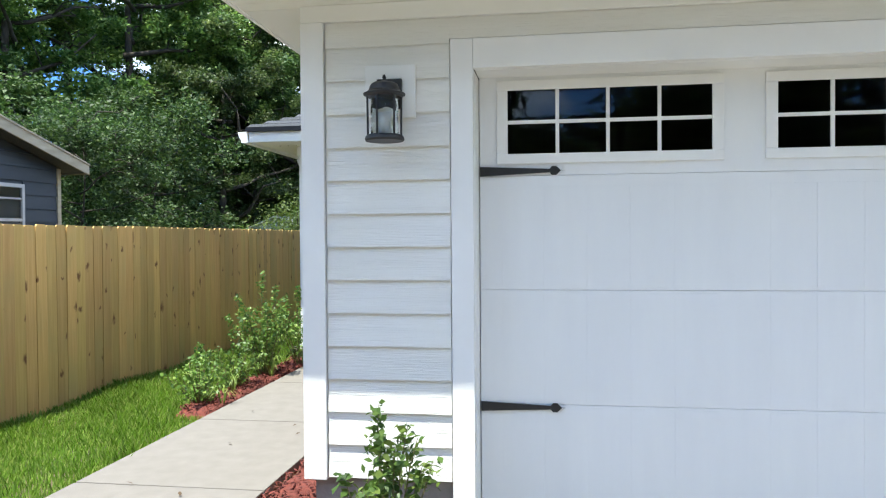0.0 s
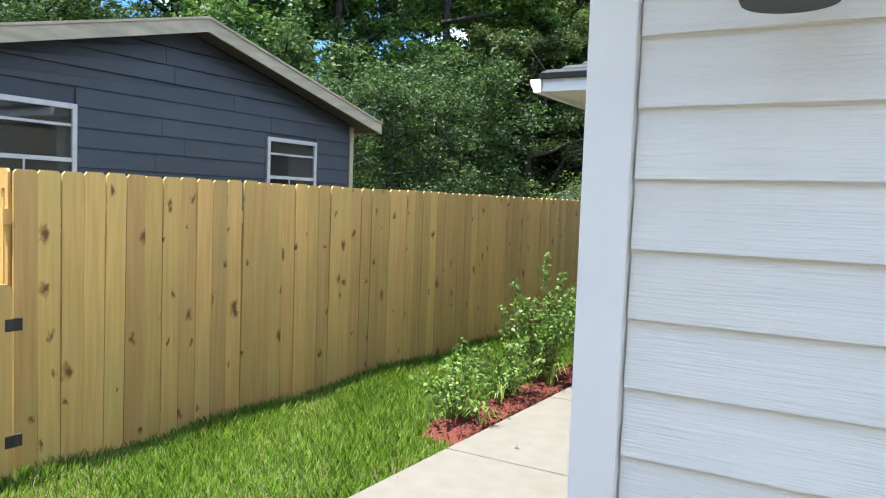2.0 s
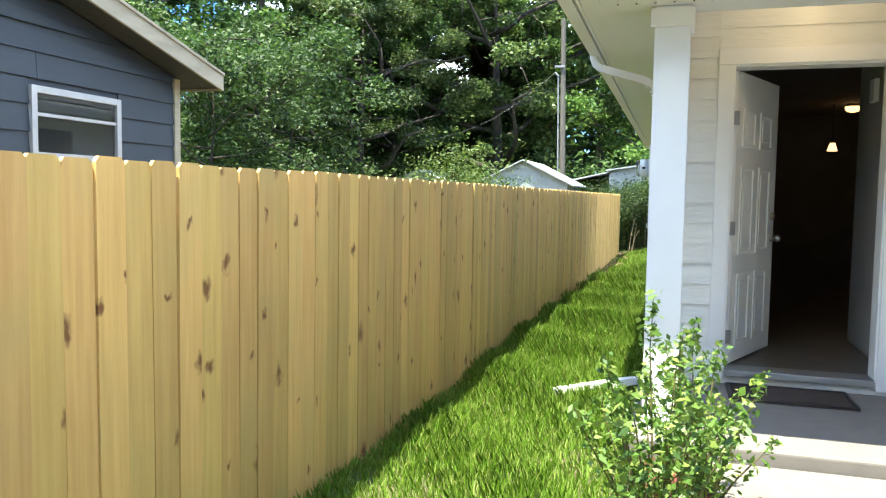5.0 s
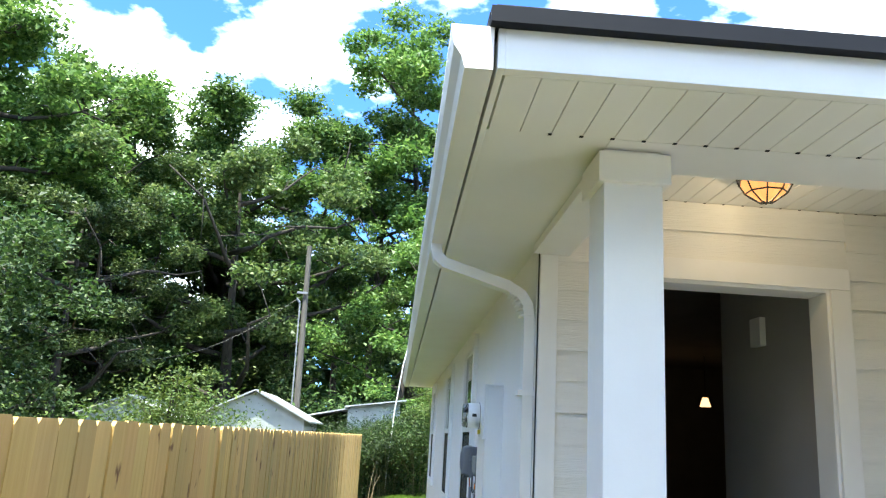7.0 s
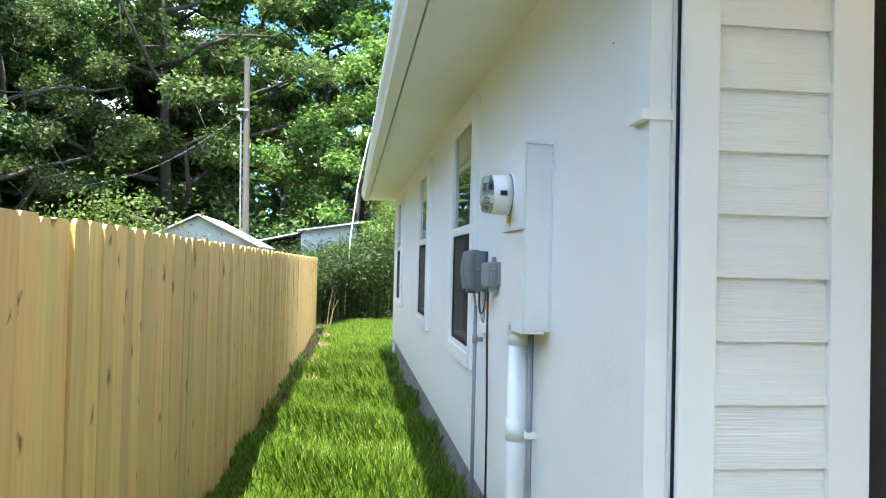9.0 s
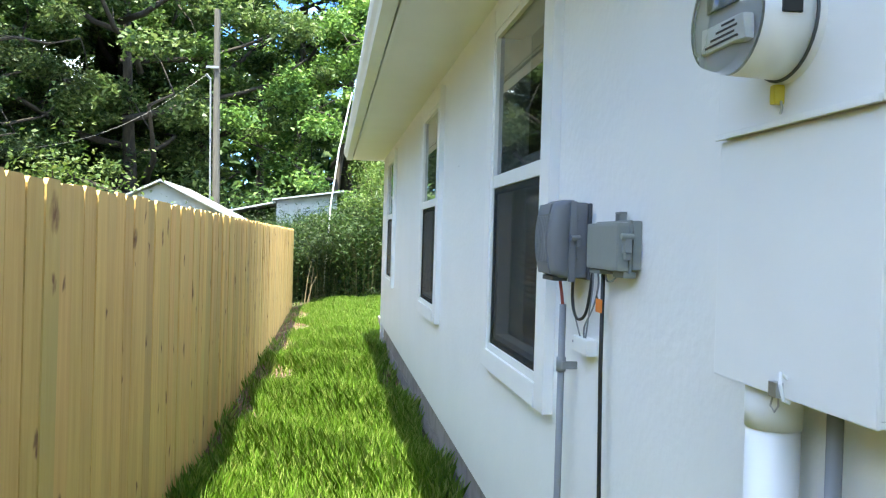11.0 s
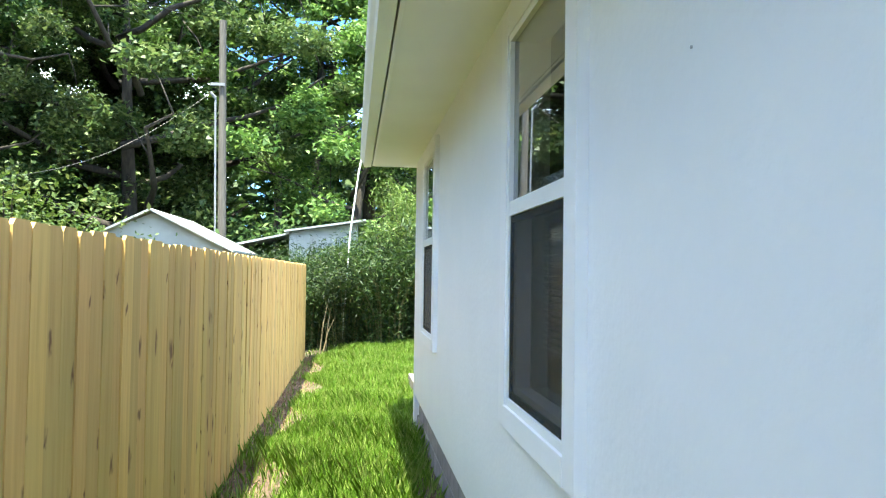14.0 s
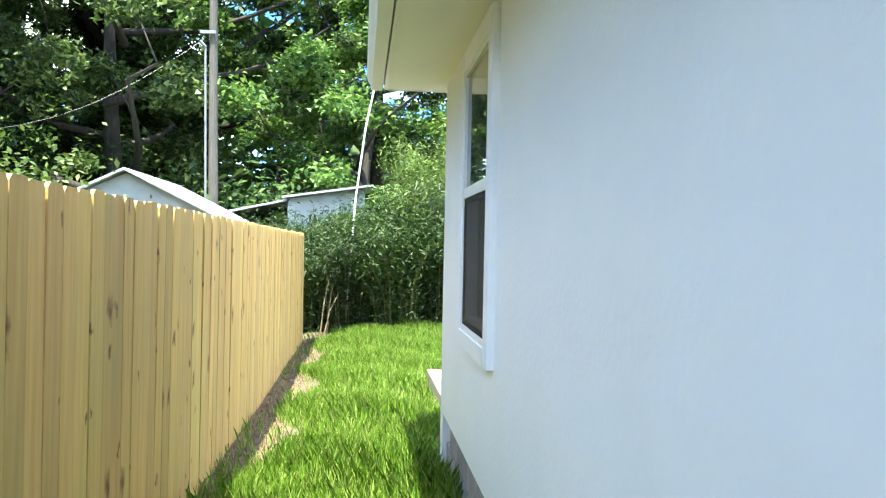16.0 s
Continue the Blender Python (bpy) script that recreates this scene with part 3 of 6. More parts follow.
def gutter():
    g = thing("gutter", "white metal gutter along the side eave", "gutter")
    x = EAVE_X - 0.031
    z = SOFFIT + 0.112
    prof = [(x, z), (x, z - 0.125), (x - 0.075, z - 0.125), (x - 0.085, z - 0.09), (x - 0.105, z - 0.06), (x - 0.115, z - 0.02), (x - 0.115, z),
            (x - 0.109, z), (x - 0.109, z - 0.02), (x - 0.099, z - 0.058), (x - 0.079, z - 0.088), (x - 0.07, z - 0.119), (x - 0.006, z - 0.119), (x - 0.006, z)]
    part("trough", prism(bmesh.new(), prof, "y", EAVE_Y - 0.01, EAVE_END), METALWHITE, g)
    outline = prof[:7]
    part("end_cap", prism(bmesh.new(), outline, "y", EAVE_Y - 0.022, EAVE_Y - 0.0105), METALWHITE, g)
    part("end_cap", prism(bmesh.new(), outline, "y", EAVE_END + 0.0005, EAVE_END + 0.012), METALWHITE, g)
    d = thing("downspout", "white metal downspout that elbows back to the wall", "downspout")
    y = PY + 0.052
    pts = [(x - 0.05, y, SOFFIT + 0.02), (x - 0.05, y, SOFFIT - 0.03), (x - 0.035, y, SOFFIT - 0.075), (x + 0.0, y, SOFFIT - 0.105), (WX - 0.14, y, SOFFIT - 0.20),
           (WX - 0.07, y, SOFFIT - 0.24), (WX - 0.038, y, SOFFIT - 0.29), (WX - 0.028, y, SOFFIT - 0.37), (WX - 0.028, y, 0.47), (WX - 0.04, y, 0.36), (WX - 0.09, y - 0.03, 0.30),
           (-3.30, y - 0.10, 0.285), (-3.77, y - 0.29, 0.215)]
    part("pipe", tube(bmesh.new(), pts, 0.04, square=(0.052, 0.085)), METALWHITE, d)
    for k in range(7):
        f = k / 6
        p = Vector((WX - 0.115 + 0.07 * f, y, SOFFIT - 0.222 - 0.10 * f * f - 0.02 * f))
        bm = bmesh.new()
        box(bm, -0.032, 0.032, -0.045, 0.045, -0.003, 0.003, 0.001, Matrix.Translation(p) @ Matrix.Rotation(radians(-62 + 58 * f), 4, "Y"))
        part("crimp", bm, METALWHITE, d)
    part("strap", cuboid(WX - 0.075, WX, y - 0.05, y + 0.05, 2.0, 2.025), METALWHITE, d)


gutter()


def roof():
    r = thing("roof_1", "dark grey shingle hip roof with a black drip edge", "roof", kind="structure")
    x0, x1, y0, y1, z = EAVE_X - 0.04, 9.4, EAVE_Y - 0.05, EAVE_END + 0.04, SOFFIT + 0.150
    mid, h = (x0 + x1) / 2, 0.40
    half = mid - x0
    bm = bmesh.new()
    v = [bm.verts.new(p) for p in ((x0, y0, z), (x1, y0, z), (x1, y1, z), (x0, y1, z), (mid, y0 + half, z + half * h), (mid, y1 - half, z + half * h))]
    for f in ((0, 1, 4), (1, 2, 5, 4), (2, 3, 5), (3, 0, 4, 5)):
        bm.faces.new([v[i] for i in f])
    part("deck", bm, SHINGLE, r)
    bm = bmesh.new()
    for b in ((x0 - 0.004, x1, y0 - 0.006, y0 + 0.03), (x0 - 0.006, x0 + 0.03, y0 + 0.0305, y1), (x0, x1, y1 - 0.03, y1 + 0.006)):
        box(bm, b[0], b[1], b[2], b[3], z - 0.040, z + 0.006)
    part("drip_edge", bm, DRIP, r)
    for k in range(1, 30):
        d = 0.14 * k
        zz = z + d * h
        bm = prism(bmesh.new(), [(y0 + d - 0.14, z + (d - 0.14) * h + 0.006), (y0 + d - 0.14, z + (d - 0.14) * h + 0.012), (y0 + d, zz + 0.007), (y0 + d, zz + 0.002)], "x", x0 + d - 0.13, x1 - d)
        part("shingle_course", bm, SHINGLE, r)


roof()


def porch_post():
    p = thing("porch_post", "square white boxed porch post on the concrete slab", "post", at=(-3.005, 8.92, PORCH_Z))
    w = 0.0965
    part("shaft", cuboid(-w, w, -w, w, 0, 2.392, 0.004), TRIM, p)
    part("cap", cuboid(-w - 0.022, w + 0.022, -w - 0.022, w + 0.022, 2.276, 2.378, 0.004), TRIM, p)
    part("base_trim", cuboid(-w - 0.012, w + 0.012, -w - 0.012, w + 0.012, 0, 0.03, 0.003), TRIM, p)


porch_post()


# side windows
def side_window(i, y0, y1):
    w = thing("window_%d" % i, "white single-hung window with a dark lower insect screen", "window", "windows in the side wall", "structure")
    X = WX
    mid = 1.873
    bm = bmesh.new()
    for b in ((y0 - 0.11, y0, WZ0 - 0.085, WZ1 + 0.10), (y1, y1 + 0.11, WZ0 - 0.085, WZ1 + 0.10)):
        box(bm, X - 0.036, X, b[0], b[1], b[2], b[3], 0.003)
    box(bm, X - 0.034, X, y0, y1, WZ1, WZ1 + 0.10, 0.003)
    part("window_trim", bm, TRIM, w)
    part("window_sill", cuboid(X - 0.040, X, y0, y1, WZ0 - 0.085, WZ0, 0.004), TRIM, w)
    bm = bmesh.new()
    f = 0.03
    for b in ((y0, y0 + f, WZ0, WZ1), (y1 - f, y1, WZ0, WZ1), (y0 + f, y1 - f, WZ0, WZ0 + f), (y0 + f, y1 - f, WZ1 - f, WZ1)):
        box(bm, X - 0.030, X + 0.09, b[0], b[1], b[2], b[3], 0.003)
    part("window_frame", bm, VINYL, w)
    part("meeting_rail", cuboid(X - 0.028, X + 0.05, y0 + f, y1 - f, mid - 0.025, mid + 0.03, 0.003), VINYL, w)
    bm = bmesh.new()
    box(bm, X + 0.055, X + 0.059, y0 + f, y1 - f, WZ0 + f, mid - 0.026)
    part("pane", bm, SASHGLASS, w).visible_shadow = False
    bm = bmesh.new()
    box(bm, X - 0.012, X - 0.008, y0 + f, y1 - f, mid + 0.031, WZ1 - f)
    part("pane", bm, DARKGLASS, w).visible_shadow = False
    bm = bmesh.new()
    for b in ((y0 + f, y0 + f + 0.04, WZ0 + f, mid - 0.027), (y1 - f - 0.04, y1 - f, WZ0 + f, mid - 0.027), (y0 + f + 0.04, y1 - f - 0.04, WZ0 + f, WZ0 + f + 0.045)):
        box(bm, X - 0.006, X + 0.052, b[0], b[1], b[2], b[3], 0.002)
    part("sash", bm, VINYL, w)
    bm = bmesh.new()
    for b in ((y0 + f, y0 + f + 0.026, WZ0 + f, mid - 0.027), (y1 - f - 0.026, y1 - f, WZ0 + f, mid - 0.027), (y0 + f + 0.026, y1 - f - 0.026, WZ0 + f, WZ0 + f + 0.026), (y0 + f + 0.026, y1 - f - 0.026, mid - 0.053, mid - 0.027)):
        box(bm, X - 0.020, X - 0.012, b[0], b[1], b[2], b[3], 0.002)
    part("screen_frame", bm, DARKBOX, w, "dark grey screen frame")
    part("insect_screen", cuboid(X - 0.022, X - 0.0205, y0 + f, y1 - f, WZ0 + f, mid - 0.026), SCREEN, w, "dark insect screen")
    b = thing("window_blind", "white slatted blind behind the window", "blind", "blinds in the side windows")
    me = mesh_of("slat", box(bmesh.new(), -0.012, 0.012, 0, y1 - y0 - 0.1, -0.0008, 0.0008), TRIM)
    b.location = (X + 0.11, y0 + 0.05, WZ0 + 0.21)
    for k in range(23):
        o = new("slat", me)
        o.parent, o.location, o.rotation_euler = b, (0, 0, 0.024 + 0.025 * k), (0, radians(52), 0)
    part("head_rail", cuboid(-0.02, 0.02, 0, y1 - y0 - 0.1, 0.61, 0.65), TRIM, b)
    part("bottom_rail", cuboid(-0.014, 0.014, 0, y1 - y0 - 0.1, 0.0, 0.016, 0.003), TRIM, b)


for i, (a, b) in enumerate(WINDOWS):
    side_window(i + 1, a, b)

# rooms behind the openings, mostly in the darkened room grey
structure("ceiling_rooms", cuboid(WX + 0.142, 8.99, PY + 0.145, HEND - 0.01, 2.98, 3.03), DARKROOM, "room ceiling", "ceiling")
structure("floor", cuboid(WX + 0.142, 8.99, PY + 0.162, HEND - 0.01, 0.30, FLOOR_Z - 0.004), TILE, "brown tiled hall floor", "floor")
structure("wall_hall", cuboid(-1.46, -1.34, PY + 0.145, 11.8, FLOOR_Z - 0.002, 2.978), ROOMWALL, "hall wall", "wall")
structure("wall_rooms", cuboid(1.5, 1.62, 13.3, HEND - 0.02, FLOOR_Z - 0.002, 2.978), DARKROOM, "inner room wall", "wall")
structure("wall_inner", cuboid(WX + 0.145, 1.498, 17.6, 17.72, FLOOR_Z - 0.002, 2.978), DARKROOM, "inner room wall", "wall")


# ---- garage ----
GX, GY = -1.155, 3.31           # its corner and front face
GD0, GD1, GTOP = -0.395, 4.48, 2.43


def garage():
    bm = bmesh.new()
    box(bm, GX + 0.02, -0.425, GY + 0.02, GY + 0.24, 0.557, 2.70)
    box(bm, GD1 + 0.03, 6.0, GY + 0.02, GY + 0.24, 0.557, 2.70)
    box(bm, -0.425, GD1 + 0.03, GY + 0.02, GY + 0.24, GTOP - 0.03, 2.70)
    wall = structure("wall_garage_front", bm, LAP, "white lap-sided garage front", "wall")
    lap_boards(wall, GX + 0.10, -0.50, GY + 0.02, 0.562, 2.58, 0.1465, LAP)
    lap_boards(wall, -0.50, 5.9, GY + 0.02, 2.485, 2.58, 0.1458, LAP)
    wl_ = structure("wall_garage_side", cuboid(GX + 0.02, GX + 0.16, GY + 0.241, 10.12, 0.557, 2.70), LAP, "white garage side wall", "wall")
    z = 0.562
    while z < 2.55:
        part("board", prism(bmesh.new(), [(GX, z), (GX + 0.014, z + 0.165), (GX + 0.02, z + 0.165), (GX + 0.02, z)], "y", GY + 0.10, 8.3), LAP, wl_)
        z += 0.1465
    structure("garage_foundation", cuboid(GX + 0.03, -0.40, GY + 0.03, GY + 0.2, 0.0, 0.556), BLOCK, "brown grey foundation under the garage siding", "foundation")
    structure("garage_foundation", cuboid(GX + 0.03, GX + 0.2, GY + 0.205, 10.1, 0.0, 0.556), BLOCK, "brown grey foundation under the garage siding", "foundation")
    T = TRIM
    structure("corner_trim", cuboid(GX - 0.012, GX + 0.093, GY - 0.012, GY + 0.10, 0.55, 2.58, 0.004), T, "white corner board of the garage", "trim")
    structure("door_trim", cuboid(-0.495, -0.398, GY - 0.006, GY + 0.04, 0.2, 2.483, 0.004), T, "white flat casing beside the garage door", "trim")
    structure("door_trim", cuboid(-0.3975, GD1 + 0.03, GY - 0.006, GY + 0.04, 2.355, 2.483, 0.004), T, "white flat casing over the garage door", "trim")
    structure("door_jamb", cuboid(-0.424, GD0 - 0.001, GY + 0.041, GY + 0.27, 0.2, 2.352, 0.003), T, "white deep garage door jamb", "trim")
    structure("door_jamb", cuboid(GD0, GD1, GY + 0.041, GY + 0.27, 2.354, 2.41, 0.003), T, "white head of the garage door jamb", "trim")
    structure("frieze", cuboid(GX - 0.012, 6.0, GY - 0.008, GY + 0.02, 2.582, 2.655, 0.003), T, "white frieze board under the garage eave", "trim")
    structure("ceiling_garage_soffit", strips(bmesh.new(), -1.44, 6.3, 2.90, GY + 0.02, 2.66, "x", 0.12), VINYL, "white soffit under the garage eave", "soffit")
    structure("ceiling_garage_side_soffit", cuboid(-1.44, GX + 0.02, GY + 0.0205, 8.4, 2.655, 2.675), VINYL, "white soffit under the garage side eave", "soffit")
    structure("fascia_garage_side", cuboid(-1.46, -1.44, 2.88, 8.4, 2.65, 2.80, 0.003), T, "white fascia of the garage side eave", "fascia")
    structure("fascia_garage_front", cuboid(-1.46, 6.3, 2.86, 2.88, 2.65, 2.80, 0.003), T, "white fascia of the garage front eave", "fascia")
    r = thing("roof_2", "dark grey shingle roof over the garage", "roof", kind="structure")
    bm = bmesh.new()
    v = [bm.verts.new(p) for p in ((-1.5, 2.82, 2.805), (6.4, 2.82, 2.805), (6.4, 12, 2.805), (-1.5, 8.28, 2.805), (2.45, 6.8, 4.4), (2.45, 12, 4.4))]
    for f in ((0, 1, 4), (1, 2, 5, 4), (3, 0, 4), (3, 4, 5)):
        bm.faces.new([v[i] for i in f])
    part("deck", bm, SHINGLE, r)
    # Unseen ceiling and wall, added to stop sky light leaking into the garage.
    structure("ceiling_garage", cuboid(GX + 0.165, 6.0, GY + 0.245, 9.1, 2.62, 2.66), DARKROOM, "unseen plain garage ceiling added to keep skylight out", "ceiling")
    structure("wall_garage_far", cuboid(5.9, 6.0, GY + 0.245, 9.1, 0.1, 2.615), DARKROOM, "unseen plain garage far wall added to keep skylight out", "wall")


garage()


def garage_door():
    d = thing("door_2", "white sectional carriage garage door with small panes and black straps", "garage door", kind="structure")
    y = GY + 0.21
    zs = [0.255, 0.866, 1.386, 1.905, GTOP]
    wins = [(-0.293 + 1.165 * k, 0.66 + 1.165 * k) for k in range(4)]
    for k in range(4):
        z0, z1 = zs[k] + 0.0008, zs[k + 1] - 0.0008
        bm = bmesh.new()
        if k < 3:
            box(bm, GD0 + 0.003, GD1, y, y + 0.045, z0, z1, 0.0015)
            for a, b in wins:
                n = 5
                for j in range(n):
                    w = (b - a) / n
                    box(bm, a + w * j + 0.002, a + w * (j + 1) - 0.002, y - 0.0018, y + 0.002, z0 + (0.012 if k else 0.07), z1 - (0.012 if k < 2 else 0.05), 0.0012)
        else:
            e = [GD0 + 0.003] + [v for w in wins for v in w] + [GD1]
            for i in range(0, len(e), 2):
                box(bm, e[i], e[i + 1], y, y + 0.045, z0, z1)
            for a, b in wins:
                box(bm, a, b, y, y + 0.045, z0, 1.975)
                box(bm, a, b, y, y + 0.045, 2.328, z1)
        part("door_section", bm, DOORWHITE, d)
    for a, b in wins:
        bm = bmesh.new()
        z0, z1 = 1.959, 2.336
        f = 0.03
        for q in ((a - 0.02, b + 0.02, z0, z0 + f + 0.015), (a - 0.02, b + 0.02, z1 - f - 0.015, z1), (a - 0.02, a + f, z0 + f + 0.015, z1 - f - 0.015), (b - f, b + 0.02, z0 + f + 0.015, z1 - f - 0.015)):
            box(bm, q[0], q[1], y - 0.013, y - 0.0005, q[2], q[3], 0.004)
        w = part("window_frame", bm, TRIM, d)
        bm = bmesh.new()
        for j in range(1, 4):
            xx = a + f + (b - a - 2 * f) * j / 4
            box(bm, xx - 0.008, xx + 0.008, y - 0.008, y + 0.006, z0 + 0.045, z1 - 0.045, 0.002)
        zz = (z0 + z1) / 2
        box(bm, a + f, b - f, y - 0.0075, y + 0.0055, zz - 0.008, zz + 0.008, 0.002)
        part("muntin", bm, TRIM, w)
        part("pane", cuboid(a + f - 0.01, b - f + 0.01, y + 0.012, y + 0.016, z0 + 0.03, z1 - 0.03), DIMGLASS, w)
    for z in (1.926, 0.853):
        bm = bmesh.new()
        x0 = GD0 + 0.005
        out = [(x0, z - 0.022), (x0 + 0.315, z - 0.008), (x0 + 0.325, z - 0.02), (x0 + 0.345, z - 0.02), (x0 + 0.365, z), (x0 + 0.38, z),
               (x0 + 0.365, z + 0.001), (x0 + 0.345, z + 0.02), (x0 + 0.325, z + 0.02), (x0 + 0.315, z + 0.008), (x0, z + 0.022)]
        prism(bm, out, "y", y - 0.012, y - 0.005)
        part("strap_hinge", bm, BLACK, d, "black iron spear-ended strap")
    structure("garage_inside", cuboid(GX + 0.17, 5.9, 9.0, 9.1, 0.2, 2.6), DARKROOM, "back wall inside the garage, coloured dark for its dimness", "wall")
    structure("garage_floor", cuboid(GX + 0.2, 5.9, GY + 0.2, 9.0, 0.1, 0.25), CONCRETE, "concrete floor inside the garage", "floor")


garage_door()


def wall_lantern():
    w = thing("wall_lantern", "black iron wall lantern with a seeded glass barrel", "wall lamp", at=(-0.76, GY, 2.035))
    part("mounting_board", cuboid(-0.112, 0.112, -0.014, 0.0, 0.115, 0.345, 0.003), TRIM, w, "white mounting block")
    part("back_plate", cuboid(-0.055, 0.055, -0.034, -0.014, 0.150, 0.282, 0.005), BLACK, w)
    cy = -0.125
    part("arm", tube(bmesh.new(), [(0, -0.034, 0.225), (0, -0.08, 0.235), (0, cy, 0.23)], 0.013), BLACK, w)
    bm = bmesh.new()
    prof = [(0.0885, 0.194), (0.089, 0.200), (0.074, 0.207), (0.066, 0.215), (0.062, 0.228), (0.057, 0.239), (0.045, 0.246), (0.022, 0.251), (0.012, 0.255), (0.011, 0.260), (0.006, 0.263), (0.009, 0.269), (0.006, 0.275), (0.002, 0.282)]
    for (r0, za), (r1, zb) in zip(prof, prof[1:]):
        rod(bm, (0, cy, za), (0, cy, zb), r0, r1, 28, False)
    part("roof", bm, BLACK, w, "black flared bell-shaped cap", True)
    bm = bmesh.new()
    rod(bm, (0, cy, 0.186), (0, cy, 0.195), 0.076, 0.0885, 28)
    part("rim", bm, BLACK, w)
    bm = bmesh.new()
    for (r0, za), (r1, zb) in zip(((0.074, 0.026), (0.080, 0.020), (0.084, 0.008)), ((0.080, 0.020), (0.084, 0.008), (0.080, 0.0))):
        rod(bm, (0, cy, zb), (0, cy, za), r1, r0, 28)
    part("base_ring", bm, BLACK, w)
    for k in range(6):
        a = math.pi / 3 * k + 0.3
        bm = rod(bmesh.new(), (0.070 * math.cos(a), cy + 0.070 * math.sin(a), 0.02), (0.072 * math.cos(a), cy + 0.072 * math.sin(a), 0.19), 0.0045, seg=6)
        part("bar", bm, BLACK, w)
    bm = bmesh.new()
    rings = []
    for k in range(13):
        z = 0.026 + 0.16 * k / 12
        rings.append([bm.verts.new(((0.058 + 0.0016 * math.sin(7 * q + 0.9 * k)) * math.cos(q * math.pi / 18), cy + (0.058 + 0.0016 * math.sin(7 * q + 0.9 * k)) * math.sin(q * math.pi / 18), z)) for q in range(36)])
    for u, v in zip(rings, rings[1:]):
        for q in range(36):
            bm.faces.new((u[q], u[(q + 1) % 36], v[(q + 1) % 36], v[q]))
    part("glass_barrel", bm, GLASS, w, "clear rippled glass", True)
    bm = bmesh.new()
    rod(bm, (0, cy, 0.022), (0, cy, 0.12), 0.020, 0.019, 14)
    part("bulb", bm, TRIM, w, "white bulb sleeve", True)


wall_lantern()


# ---- fence ----
def fence():
    f = thing("fence", "new pine board fence with dog-eared tops", "fence")
    rng = random.Random(4)
    variants = []
    for k in range(5):
        w = 0.0694
        h = 1.77 + 0.006 * rng.uniform(-1, 1)
        out = [(-w, -0.3), (w, -0.3), (w, h - 0.020), (w - 0.018, h), (-w + 0.018, h), (-w, h - 0.020)]
        bm = prism(bmesh.new(), out, "y", -0.008, 0.008)
        variants.append(mesh_of("board", bm, WOOD))
    y = 4.25
    while y < 30.08:
        o = new("board", variants[rng.randrange(5)])
        lean = 0.021 if y < 11.0 else 0.001
        o.parent = f
        o.location = (fence_x(y) - (0.010 if 10.84 < y < 11.32 else 0.0) + rng.uniform(-0.0025, 0.0025), y, 0.006 + rng.uniform(-0.006, 0.006))
        o.rotation_euler = (rng.uniform(-0.004, 0.004), rng.uniform(-0.004, 0.004), math.pi / 2 - math.atan(lean) + rng.uniform(-0.006, 0.006))
        y += 0.1425
    for z in (0.25, 0.9, 1.5):
        for (xa, ya), (xb, yb) in zip(FENCE, FENCE[1:]):
            L = math.hypot(xb - xa, yb - ya) / 2 - 0.01
            part("rail", box(bmesh.new(), -0.045, 0.045, -0.019, 0.019, -L, L, 0, look(((xa + xb) / 2 - 0.032, (ya + yb) / 2, z), (xb - 0.032, yb, z)) @ Matrix.Rotation(radians(90), 4, "Z")), WOOD, f)
    for k in range(11):
        yy = 4.2 + 2.44 * k
        part("post", cuboid(fence_x(yy) - 0.145, fence_x(yy) - 0.056, yy - 0.045, yy + 0.045, -0.3, 1.66, 0.004), WOOD, f)
    # the short return at the street end, with its lower open gate board
    g = thing("fence_return", "sunlit return of the pine board fence", "fence")
    for k in range(9):
        o = new("board", variants[k % 5])
        o.parent, o.location, o.rotation_euler = g, (-4.965 - 0.1425 * k, 4.17 + 0.002 * (k % 3), 0.006), (0, 0, 0)
    for z in (0.25, 0.95, 1.55):
        part("rail", cuboid(-6.2, -4.94, 4.172, 4.21, z - 0.045, z + 0.045, 0.003), WOOD, g)
    b = thing("fence_gate", "low pine board gate with rusty strap hinges", "gate")
    out = [(-0.0695, 0), (0.0695, 0), (0.0695, 1.12), (0.042, 1.15), (-0.042, 1.15), (-0.0695, 1.12)]
    me = mesh_of("board", prism(bmesh.new(), out, "y", -0.009, 0.009), WOOD)
    for k in range(3):
        o = new("board", me)
        o.parent, o.location, o.rotation_euler = b, (-4.785, 4.055 - 0.1425 * k, -0.02), (0, 0, math.pi / 2)
    for z in (0.9, 0.24):
        part("hinge", cuboid(-4.80, -4.775, 4.08, 4.18, z - 0.035, z + 0.035, 0.002), BARK, b, "rust-brown strap hinge")


fence()


